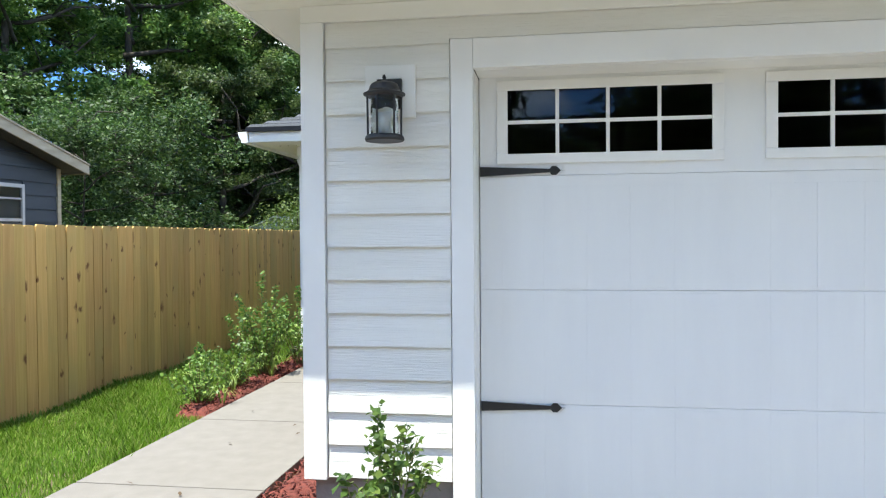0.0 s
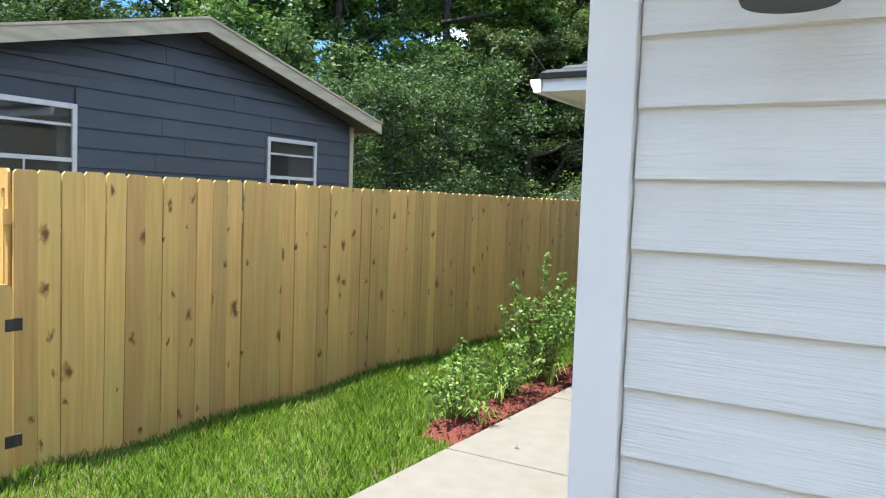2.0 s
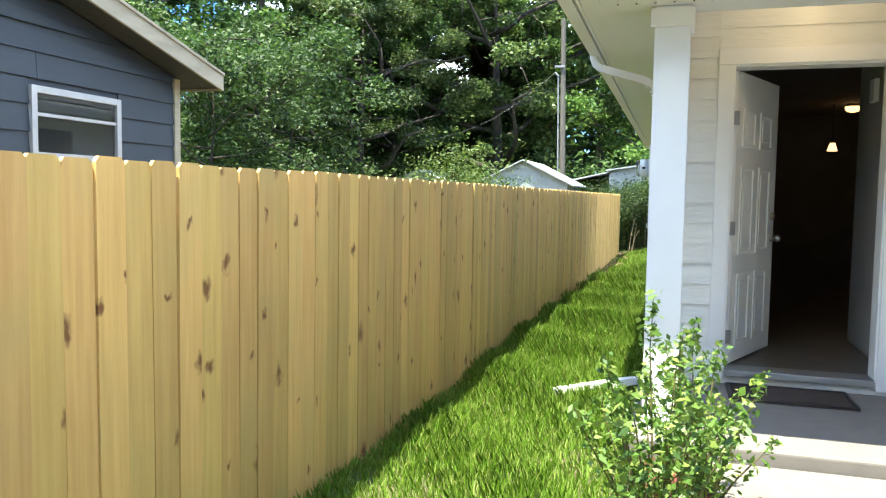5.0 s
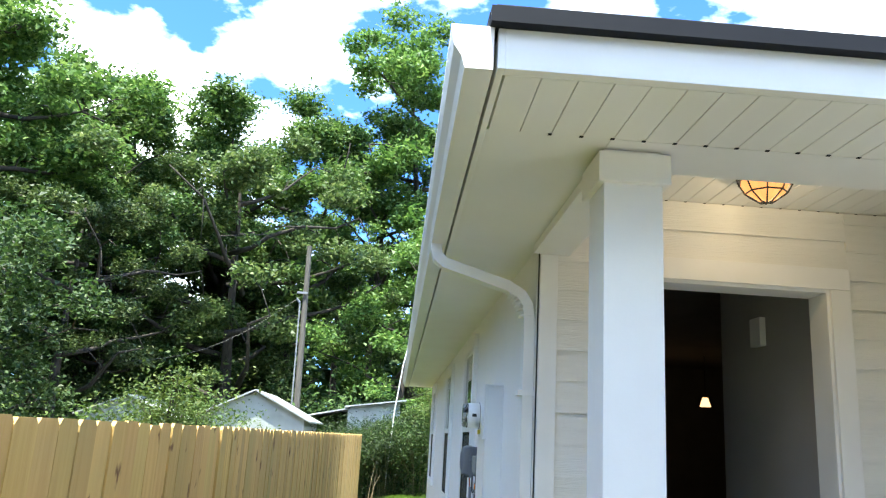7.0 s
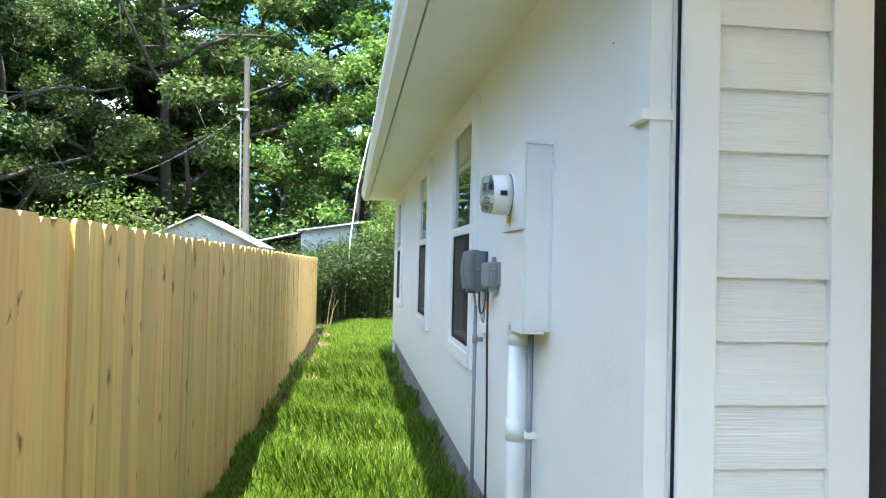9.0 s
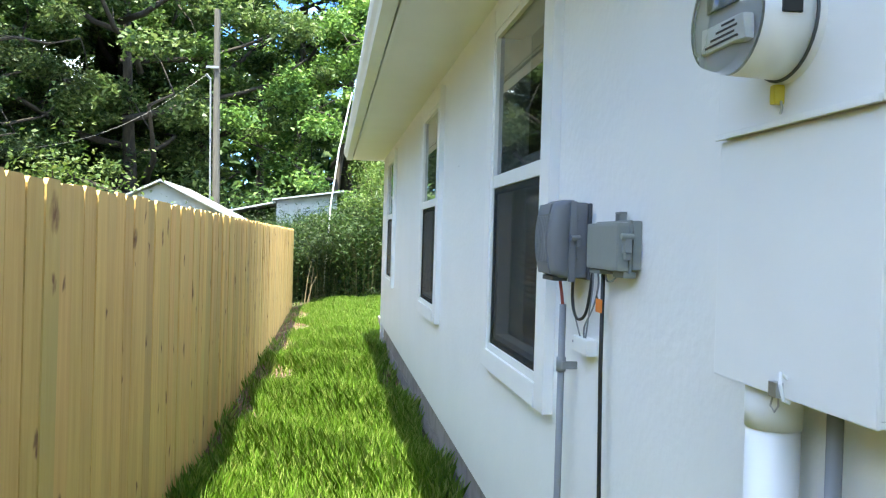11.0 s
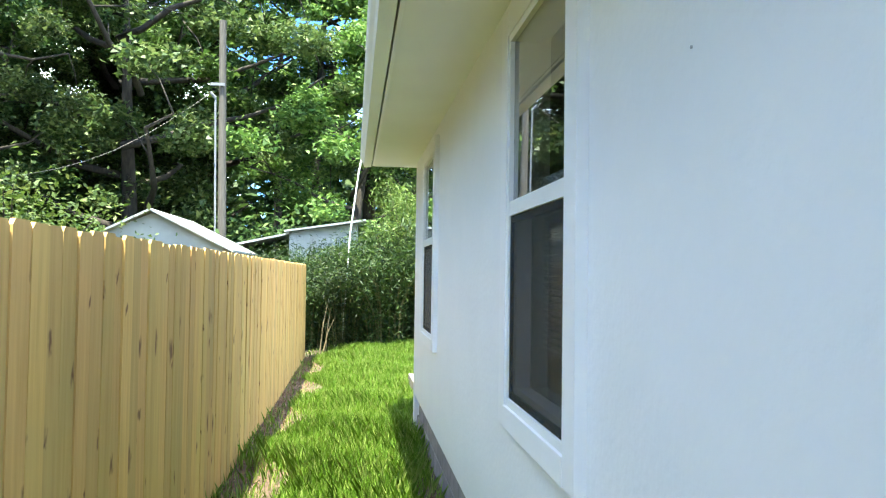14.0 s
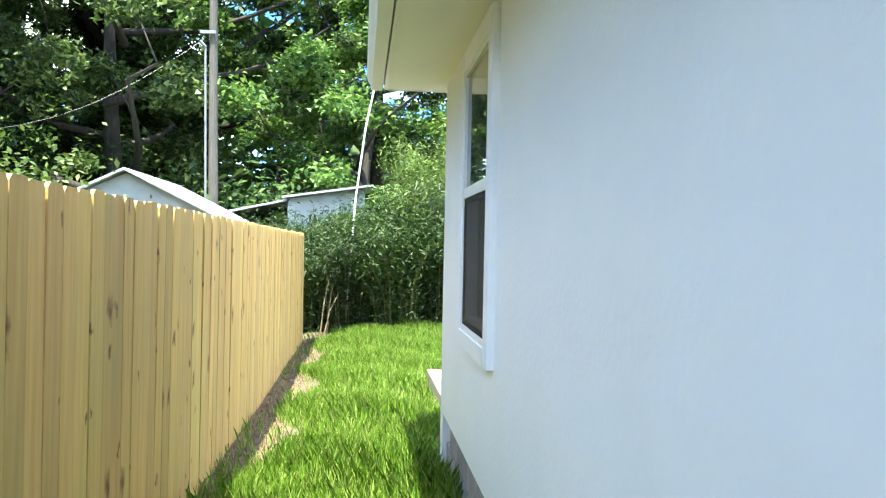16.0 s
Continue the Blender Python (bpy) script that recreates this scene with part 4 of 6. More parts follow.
# ---- neighbour's house ----
def blue_house():
    h = thing("house", "slate-blue lap-sided house with a low gable roof behind the fence", "house")
    X, y0, y1, yr, zr, ze = -7.40, 4.55, 10.43, 7.55, 3.42, 2.70
    def top(y):
        return zr - 0.25 * abs(y - yr)
    bm = prism(bmesh.new(), [(y0, -0.2), (y1, -0.2), (y1, top(y1)), (yr, zr), (y0, top(y0))], "x", X - 9.0, X)
    wall = part("wall", bm, NAVY, h)
    wins = [(8.74, 9.66, 1.25, 2.40), (5.28, 6.20, 1.25, 2.47)]
    z, k = 1.12, 0
    rng = random.Random(2)
    while z < zr - 0.05:
        zt = z + 0.195
        spans = [[y0, y1]]
        for a, b, c, d in wins:
            if z < d - 0.02 and zt > c:
                spans = [s for p in spans for s in (([p[0], a], [b, p[1]]) if p[0] < a < p[1] else ([p[0], p[1]],))]
        for a, b in spans:
            reach = (zr - z) / 0.25
            a2, b2 = max(a, yr - reach + 0.02), min(b, yr + reach - 0.02)
            if b2 - a2 < 0.1:
                continue
            cuts = [a2, b2] if b2 - a2 < 2 else [a2, a2 + (b2 - a2) * rng.uniform(0.35, 0.65), b2]
            for p, q in zip(cuts, cuts[1:]):
                drop = 0.004 * rng.uniform(-1, 1)
                pts = [(p + 0.002, z + drop), (q - 0.002, z + drop)]
                zq = min(zt, top(q) + 0.0)
                zp = min(zt, top(p) + 0.0)
                bm = bmesh.new()
                vs = [bm.verts.new(c) for c in ((X + 0.024, p + 0.002, z + drop), (X + 0.024, q - 0.002, z + drop), (X + 0.008, q - 0.002, max(zq, z + 0.01)), (X + 0.008, p + 0.002, max(zp, z + 0.01)),
                                                 (X, p + 0.002, z + drop), (X, q - 0.002, z + drop), (X, q - 0.002, max(zq, z + 0.01)), (X, p + 0.002, max(zp, z + 0.01)))]
                for f in ((0, 1, 2, 3), (7, 6, 5, 4), (0, 4, 5, 1), (1, 5, 6, 2), (2, 6, 7, 3), (3, 7, 4, 0)):
                    bm.faces.new([vs[i] for i in f])
                part("board", bm, NAVY, wall)
        z += 0.19
    part("corner_board", cuboid(X - 0.06, X + 0.035, y1 - 0.05, y1 + 0.03, -0.2, top(y1) - 0.02, 0.003), RAKE, h)
    oh = 0.30
    ye, yw = 10.76, 4.34
    for s, ya in ((1, ye), (-1, yw)):
        zz = zr + 0.06 - 0.25 * abs(ya - yr)
        bm = prism(bmesh.new(), [(yr, zr + 0.02), (yr, zr + 0.12), (ya, zz + 0.06), (ya, zz - 0.04)], "x", X - 9.3, X + oh - 0.025)
        part("roof", bm, SHINGLE, h, "dark weathered roof slope")
        bm = prism(bmesh.new(), [(yr, zr - 0.015), (yr, zr + 0.125), (ya, zz + 0.075), (ya, zz - 0.065)], "x", X + oh - 0.024, X + oh)
        part("rake_board", bm, RAKE, h, "weathered beige rake board")
        bm = prism(bmesh.new(), [(yr, zr + 0.125), (yr, zr + 0.15), (ya, zz + 0.10), (ya, zz + 0.075)], "x", X + oh - 0.06, X + oh + 0.015)
        part("rake_board", bm, RAKE, h, "weathered beige rake board")
        part("eave_board", cuboid(X - 9.2, X + oh - 0.03, min(ya, ya + s * 0.02), max(ya, ya + s * 0.02), zz - 0.06, zz + 0.07), RAKE, h)
    for a, b, c, d in wins:
        w = thing("window", "", "")
        w.parent = h
        bm = bmesh.new()
        e = 0.05
        for q in ((a, a + e, c, d), (b - e, b, c, d), (a + e, b - e, d - e, d), (a + e, b - e, c, c + e)):
            box(bm, X + 0.001, X + 0.045, q[0], q[1], q[2], q[3], 0.003)
        part("frame", bm, ALUM, w)
        mz = (c + d) / 2 + 0.08
        part("rail", cuboid(X + 0.002, X + 0.04, a + e, b - e, mz - 0.02, mz + 0.02, 0.003), ALUM, w)
        part("backing", cuboid(X + 0.002, X + 0.006, a + e, b - e, c + e, d - e), DARKROOM, w)
        part("blind", cuboid(X + 0.007, X + 0.010, a + e, b - e, c + 0.36, c + 0.42, 0.001), SHEDWALL, w)
        part("glazing_bar", cuboid(X + 0.010, X + 0.030, a + e, b - e, d - 0.215, d - 0.190, 0.002), ALUM, w)
        part("glazing_bar", cuboid(X + 0.010, X + 0.034, a + 0.40, a + 0.42, c + e, mz - 0.02, 0.002), ALUM, w)
        part("pane", cuboid(X + 0.016, X + 0.019, a + e, b - e, mz + 0.02, d - e), DARKGLASS, w)
        part("pane", cuboid(X + 0.024, X + 0.027, a + e, b - e, c + e, mz - 0.02), DARKGLASS, w)


blue_house()

# ---- trees and shrubs ----
def leaf_mesh(name, centres, size, rng, mat, droop=0.0, aspect=0.5, up=0.35, coarse=False):
    """One mesh of many small folded leaves at the given centres; coarse ones, for far trees, have three corners."""
    n = len(centres)
    c = np.asarray(centres, float)
    d = rng.normal(size=(n, 3))
    d[:, 2] = d[:, 2] * 0.6 - droop
    d /= np.linalg.norm(d, axis=1)[:, None]
    nr = rng.normal(size=(n, 3))
    nr[:, 2] = np.abs(nr[:, 2]) + up
    s = np.cross(d, nr)
    s /= np.linalg.norm(s, axis=1)[:, None] + 1e-9
    L = size * rng.uniform(0.6, 1.35, size=n)[:, None]
    W = L * aspect * rng.uniform(0.8, 1.2, size=n)[:, None]
    nn = np.cross(s, d)
    k = 3 if coarse else 4
    v = np.empty((n, k, 3))
    if coarse:
        v[:, 0] = c - d * L * 0.55 - s * W * 0.35
        v[:, 1] = c + s * W * 0.75 + nn * W * 0.16
        v[:, 2] = c + d * L * 0.55 - s * W * 0.35
    else:
        v[:, 0] = c - d * L * 0.5
        v[:, 1] = c + s * W * 0.5 + nn * W * 0.16
        v[:, 2] = c + d * L * 0.5
        v[:, 3] = c - s * W * 0.5 + nn * W * 0.16
    me = bpy.data.meshes.new(name)
    me.vertices.add(n * k)
    me.vertices.foreach_set("co", v.reshape(-1))
    me.loops.add(n * k)
    me.loops.foreach_set("vertex_index", np.arange(n * k))
    me.polygons.add(n)
    me.polygons.foreach_set("loop_start", np.arange(n) * k)
    me.update(calc_edges=True)
    me.materials.append(mat)
    return me


def make_tree(seed, height, spread, leaves, size, mat, first=0.3, clump=0.9, girth=0.017, label="tall leafy broadleaf tree in the woodland"):
    """A tapered trunk with limbs and twigs, and leaves in clumps round the twigs."""
    rng = np.random.default_rng(seed)
    t = thing("tree", label, "tree", "woodland trees")
    bm = bmesh.new()
    lean = rng.normal(size=2) * 0.05 * height
    trunk = [Vector((lean[0] * f * f + 0.15 * math.sin(5 * f + seed), lean[1] * f * f + 0.15 * math.cos(4 * f), height * 0.92 * f)) for f in np.linspace(0, 1, 9)]
    r0 = height * girth
    tube(bm, trunk, [r0 * (1.25 if i == 0 else 1 - 0.11 * i) for i in range(9)], 8)
    tips = []
    limbs = int(13 + rng.integers(5))
    for k in range(limbs):
        f = first + (0.98 - first) * (k + rng.uniform(0, 0.9)) / limbs
        i = min(7, int(f * 8))
        base = trunk[i].lerp(trunk[i + 1], f * 8 - i)
        a = k * 2.4 + rng.uniform(-0.5, 0.5)
        reach = spread * (1 - 0.55 * abs(f - 0.5)) * rng.uniform(0.65, 1.1) * (1.0 if f < 0.8 else 0.65)
        rise = reach * rng.uniform(0.15, 0.75)
        pts = []
        for j in range(6):
            g = j / 5
            w = reach * (0.12 * math.sin(3 * g + k) + 0.07 * g * math.sin(9 * g + 2 * k))
            pts.append(base + Vector((math.cos(a) * reach * g - math.sin(a) * w, math.sin(a) * reach * g + math.cos(a) * w, rise * g ** 1.3 + 0.06 * reach * g * math.sin(8 * g + k))))
        tube(bm, pts, [r0 * (0.42 - 0.07 * j) * (1.1 - 0.4 * f) + 0.008 for j in range(6)], 6)
        for j in range(2, 6):
            for q in range(2):
                off = Vector(rng.normal(size=3)) * reach * 0.23
                off.z *= 0.7
                tip = pts[j] + off
                if rng.uniform() < 0.5:
                    tube(bm, [pts[j], pts[j].lerp(tip, 0.5) + Vector((0, 0, 0.05 * reach)), tip], [0.03, 0.02, 0.01], 4)
                tips.append(tip)
    for q in range(6):
        tips.append(trunk[-1] + Vector(rng.normal(size=3)) * spread * 0.2)
    part("trunk", bm, BARK, t, "", True)
    tips = np.array([tuple(p) for p in tips])
    tips = tips[rng.uniform(size=len(tips)) < 0.66]
    rad = clump * rng.uniform(0.45, 1.2, size=len(tips))
    w = rad ** 2
    pick = rng.choice(len(tips), size=leaves, p=w / w.sum())
    off = rng.normal(size=(leaves, 3))
    off /= np.linalg.norm(off, axis=1)[:, None]
    off *= rng.uniform(0.15, 1.0, size=leaves)[:, None] ** 0.6
    off[:, 2] = np.where(off[:, 2] < 0, off[:, 2] * 0.45, off[:, 2] * 0.75)
    off *= 1 + 0.22 * rng.normal(size=leaves)[:, None]
    pos = tips[pick] + off * rad[pick][:, None]
    crown = new("crown", leaf_mesh("crown", pos, size, rng, mat, 0.15, 0.55, 1.0, True))
    crown.parent = t
    return t


def make_bush(seed, height, spread, leaves, size, mat, name="bush", label="dense green bush in the undergrowth", group="undergrowth", aspect=0.5, droop=0.0):
    rng = np.random.default_rng(seed)
    t = thing(name, label, "bush", group)
    bm = bmesh.new()
    tips = []
    for k in range(11):
        a, r = rng.uniform(0, 6.28), spread * rng.uniform(0.15, 0.95)
        h = height * rng.uniform(0.55, 1.0) * (1 - 0.35 * r / spread)
        end = Vector((math.cos(a) * r, math.sin(a) * r, h))
        mid = Vector((end.x * 0.35, end.y * 0.35, h * 0.6))
        tube(bm, [Vector((rng.normal() * 0.03, rng.normal() * 0.03, 0)), mid, end], [0.012 * height + 0.004, 0.008 * height + 0.003, 0.004], 5)
        for f in np.linspace(0.2, 1.0, 9):
            tips.append(tuple(Vector((0, 0, 0)).lerp(mid, f * 2) if f < 0.5 else mid.lerp(end, f * 2 - 1)))
    part("stem", bm, BARK, t)
    tips = np.array(tips)
    pick = rng.integers(len(tips), size=leaves)
    pos = tips[pick] + rng.normal(size=(leaves, 3)) * np.array([0.17, 0.17, 0.13]) * max(spread, 0.5 * height)
    pos[:, 2] = np.abs(pos[:, 2]) + 0.01
    o = new("foliage", leaf_mesh("foliage", pos, size, rng, mat, droop, aspect))
    o.parent = t
    return t


def make_bamboo(seed, height, spread, leaves, mat, name="hedge_bush", label="dense narrow-leaved cane hedge at the lawn's end", size=0.115):
    """Many thin arching canes from one clump, with narrow drooping leaves thickest above."""
    rng = np.random.default_rng(seed)
    t = thing(name, label, "bush", "hedge")
    bm, tips = bmesh.new(), []
    for k in range(34):
        a, r = rng.uniform(0, 6.283), spread * math.sqrt(rng.uniform(0.02, 1.0))
        h = height * rng.uniform(0.6, 1.0) * (1 - 0.22 * (r / spread) ** 2)
        c, s = math.cos(a), math.sin(a)
        foot = 0.38 * r
        pts = [Vector((foot * c, foot * s, 0)), Vector(((foot + 0.1 * r) * c, (foot + 0.1 * r) * s, 0.5 * h)), Vector((r * 0.85 * c, r * 0.85 * s, 0.85 * h)), Vector((1.15 * r * c, 1.15 * r * s, h))]
        tube(bm, pts, [0.014, 0.012, 0.008, 0.003], 5)
        for f in np.linspace(0.10, 3.0, 20) ** 0.85 * 1.18:
            f = min(f, 2.999)
            i = min(2, int(f))
            tips.append(tuple(pts[i].lerp(pts[i + 1], f - i)))
    part("stem", bm, CANE, t, "yellow-green canes")
    tips = np.array(tips)
    pick = rng.integers(len(tips), size=leaves)
    pos = tips[pick] + rng.normal(size=(leaves, 3)) * np.array([0.16, 0.16, 0.12])
    pos[:, 2] = np.abs(pos[:, 2]) + 0.02
    o = new("foliage", leaf_mesh("foliage", pos, size, rng, mat, 0.45, 0.2))
    o.parent = t
    return t


def make_shrub(seed, height, spread, stems, size, label, group):
    """Upright whippy stems with oval leaves set along them, closer at the tips."""
    rng = np.random.default_rng(seed)
    t = thing("shrub", label, "shrub", group)
    bm, pos = bmesh.new(), []
    for k in range(stems):
        a, r = k * 2.4 + rng.uniform(-0.4, 0.4), spread * math.sqrt((k + 0.4) / stems)
        h = height * rng.uniform(0.55, 1.0) * (1 - 0.3 * r / spread)
        if k in (1, 3, 6):
            h = height * (1 - 0.06 * k)
        c, s = math.cos(a), math.sin(a)
        pts = [Vector((0.15 * r * c, 0.15 * r * s, 0)), Vector((0.5 * r * c, 0.5 * r * s, 0.45 * h)), Vector((0.85 * r * c, 0.85 * r * s, 0.8 * h)), Vector((r * c + 0.02 * s, r * s - 0.02 * c, h))]
        tube(bm, pts, [0.006, 0.0045, 0.003, 0.0015], 5)
        n = int(h / 0.0075)
        for f in np.linspace(0.35, 3.0, n):
            i = min(2, int(f))
            p = pts[i].lerp(pts[i + 1], f - i)
            w = 0.034 * (1.25 - 0.26 * f)
            pos.append((p.x + rng.normal() * w, p.y + rng.normal() * w, p.z + rng.normal() * 0.012))
    part("stem", bm, GREENSTEM, t, "green-brown stems")
    o = new("foliage", leaf_mesh("foliage", np.array(pos), size, rng, SHRUBLEAF, -0.35, 0.52))
    o.parent = t
    return t


def put(ob, x, y, turn=0.0, s=1.0, z=None):
    zz = float(ground_z(x, y)) - 0.05 if z is None else z
    return Matrix.Translation((x, y, zz)) @ Matrix.Rotation(radians(turn), 4, "Z") @ Matrix.Scale(s, 4)


def woodland():
    kinds = [make_tree(11, 15.5, 4.6, 40000, 0.20, LEAF[0], 0.22, 1.1), make_tree(12, 17.0, 4.8, 40000, 0.19, LEAF[1], 0.25, 1.0),
             make_tree(13, 13.0, 4.2, 36000, 0.19, LEAF[1], 0.15, 1.05), make_tree(14, 18.5, 3.6, 22000, 0.19, LEAF[1], 0.42, 0.8, 0.013, "tall thin-crowned tree at the wood edge")]
    kinds.append(make_tree(15, 14.0, 7.2, 38000, 0.19, LEAF[2], 0.16, 0.95, 0.024, "spreading oak with dark limbs in the woodland"))
    kinds.append(make_tree(16, 6.5, 3.0, 20000, 0.14, LEAF[0], 0.08, 0.85, 0.012, "low bushy tree at the wood edge"))
    places = [(4, -10.8, 39.5, 30, 1.0), (4, -19, 43, 160, 1.0), (5, -14.2, 25.5, 0, 1.0), (5, -16.5, 22, 120, 0.9), (5, -20, 24, 300, 1.2), (5, -13.0, 19.5, 30, 0.75), (5, -24, 17, 80, 1.2), (0, -15.5, 38, 100, 0.78), (1, -16.5, 42, 100, 1.05), (1, -20.5, 34, 10, 1.15), (0, -25, 30, 200, 1.3), (1, -29, 25, 75, 1.25), (2, -33, 19, 140, 1.35),
              (3, -5.5, 47, 20, 1.1), (1, -1.0, 46, 250, 0.85), (3, 2.5, 55, 120, 1.15), (3, -8, 56, 0, 1.05),
              (0, -14, 50, 310, 1.2), (1, -21, 46, 160, 1.2), (2, -28, 40, 20, 1.4), (0, -35, 32, 260, 1.3), (1, -40, 22, 45, 1.2), (2, -24, 52, 200, 1.3),
              (0, -17.5, 27.5, 300, 0.66), (4, -15.5, 34.0, 70, 0.72), (1, -38, 12, 10, 1.2), (2, -36, 4, 60, 1.3), (3, -22.5, 28.5, 33, 1.0), (1, -9.5, 46, 200, 1.12), (1, -12.6, 44.5, 60, 1.12), (2, -3.6, 39.5, 130, 0.66),
              # Trees with y below -10 are out of view, added to darken pane reflections.
              (3, -3.0, 47, 210, 1.3), (0, -12.5, 46, 75, 0.92), (0, -17.5, 43, 215, 0.86), (0, -22, 39, 130, 0.82), (0, -14, -24, 40, 1.4), (1, -5, -27, 140, 1.4), (2, 3, -24, 80, 1.4), (0, 11, -26, 260, 1.4), (1, 19, -23, 300, 1.4), (1, -27, -15, 200, 1.0)]
    used = set()
    for k, x, y, turn, s in places:
        m = put(None, x, y, turn, s)
        if k in used:
            copy_thing(kinds[k], m)
        else:
            kinds[k].matrix_basis = m
            used.add(k)
    bushes = [make_bush(21, 2.6, 1.6, 6000, 0.13, LEAF[0]), make_bush(22, 2.2, 1.5, 6000, 0.11, LEAF[1]), make_bush(23, 3.0, 1.7, 7500, 0.09, LEAF[4], label="light green feathery bush in the undergrowth")]
    rng = random.Random(8)
    spots = []
    for i in range(46):
        f = i / 45
        a = radians(-12 + 92 * f)
        r = 25 + 7 * rng.random() - 8 * max(0, f - 0.45)
        spots.append((-4 - r * math.sin(a), 8 + r * math.cos(a), rng.choice([0, 0, 1, 1, 2]), rng.uniform(0.8, 1.7)))
    spots += [(-10.0, 28.4, 2, 1.45), (-9.0, 28.8, 2, 1.1), (-12.2, 29, 1, 1.2), (-9.8, 33.5, 1, 1.1), (-14.5, 25, 0, 1.2), (-16, 21, 2, 0.9), (-13.8, 20.5, 1, 0.8), (-11.5, 18.8, 0, 0.75), (-6.0, 33.2, 1, 0.62), (-5.5, 33.7, 2, 0.62), (-6.4, 34.2, 1, 0.7), (-3.3, 34.0, 1, 0.85)]
    used = set()
    for x, y, k, s in spots:
        if -9.8 < x < -6.2 and 30.5 < y < 35.5 or -6 < x < -2 and y < 31:
            continue
        m = put(None, x, y, rng.uniform(0, 360), s)
        if k in used:
            copy_thing(bushes[k], m)
        else:
            bushes[k].matrix_basis = m
            used.add(k)
    hedge = make_bamboo(31, 2.35, 1.05, 10500, LEAF[3])
    hedge.matrix_basis = put(None, -3.9, 31.6, 0, 1.0)
    for x, y, a, s in ((-2.9, 31.4, 60, 1.12), (-4.75, 31.9, 210, 1.0), (-2.0, 31.6, 150, 1.35), (-4.2, 32.9, 80, 1.05), (-1.0, 31.6, 20, 1.35), (0.3, 31.8, 99, 1.4), (2.2, 31.8, 250, 1.3), (-3.3, 32.5, 310, 1.15), (-5.8, 32.6, 33, 1.04), (-4.9, 33.4, 190, 1.14), (-3.9, 33.3, 250, 1.2)):
        copy_thing(hedge, put(None, x, y, a, s))
    light = make_bamboo(32, 4.5, 1.05, 12000, LEAF[4], "small_tree", "light green feathery young tree rising from the hedge", 0.12)
    light.matrix_basis = put(None, -2.15, 32.3, 0, 1.0)
    copy_thing(light, put(None, -0.6, 33.0, 140, 1.12))
    rng2 = np.random.default_rng(77)
    n = 160000
    # Full ring: the stretch behind the camera is unseen and darkens reflections.
    a = np.radians(rng2.uniform(-180, 180, n))
    r = rng2.uniform(48, 64, n)
    pos = np.stack([-4 - r * np.sin(a), 8 + r * np.cos(a), 14.5 * rng2.uniform(0, 1, n) ** 1.15 * (0.75 + 0.25 * np.sin(a * 17))], 1)
    tagged(new("far_woods", leaf_mesh("far_woods", pos, 0.85, rng2, LEAF[0], 0, 0.65, 0.35, True)), "dim green woods far behind the trees", "woods", "", "stuff")


woodland()


def garden_shrubs():
    for seed, x, y, h, s, n in ((41, -3.02, 6.05, 0.50, 0.33, 16), (42, -3.02, 6.75, 0.58, 0.34, 16), (43, -2.98, 7.38, 1.10, 0.36, 21), (46, -2.80, 7.95, 0.92, 0.32, 14)):
        b = make_shrub(seed, h, s, n, 0.044, "young green shrub in the red mulch bed", "shrubs along the footpath")
        b.location = (x, y, 0.24)
    b = make_shrub(45, 0.76, 0.19, 15, 0.046, "small leafy shrub before the garage siding", "")
    b.location = (-0.70, 2.92, 0.26)
    bed = [("mulch_bed", -3.08, WALK_L - 0.005, 5.7, 8.5), ("mulch_bed", WALK_R + 0.005, GX + 0.03, 2.2, 5.8), ("mulch_bed", -1.7, -0.55, 2.55, GY + 0.03)]
    for nm, x0, x1, y0, y1 in bed:
        rng = np.random.default_rng(int(100 * abs(x0)))
        bm = bmesh.new()
        nx, ny = 8, 24
        g = [[bm.verts.new((x0 + (x1 - x0) * i / nx, y0 + (y1 - y0) * j / ny, 0.245 + 0.03 * rng.uniform() - (0.06 if i in (0, nx) or j in (0, ny) else 0))) for i in range(nx + 1)] for j in range(ny + 1)]
        for j in range(ny):
            for i in range(nx):
                bm.faces.new((g[j][i], g[j][i + 1], g[j + 1][i + 1], g[j + 1][i]))
        m = part(nm, bm, MULCH)
        tagged(m, "red wood-chip mulch bed", "mulch", "", "stuff")
        n = int(1400 * (x1 - x0) * (y1 - y0))
        pos = np.stack([rng.uniform(x0 + 0.02, x1 - 0.01, n), rng.uniform(y0 + 0.03, y1 - 0.03, n), rng.uniform(0.255, 0.285, n)], 1)
        chips = new("mulch_chips", leaf_mesh("mulch_chips", pos, 0.045, rng, CHIP, 0, 0.3, 2.0))
        tagged(chips, "shredded red mulch chips", "mulch", "", "stuff")


garden_shrubs()


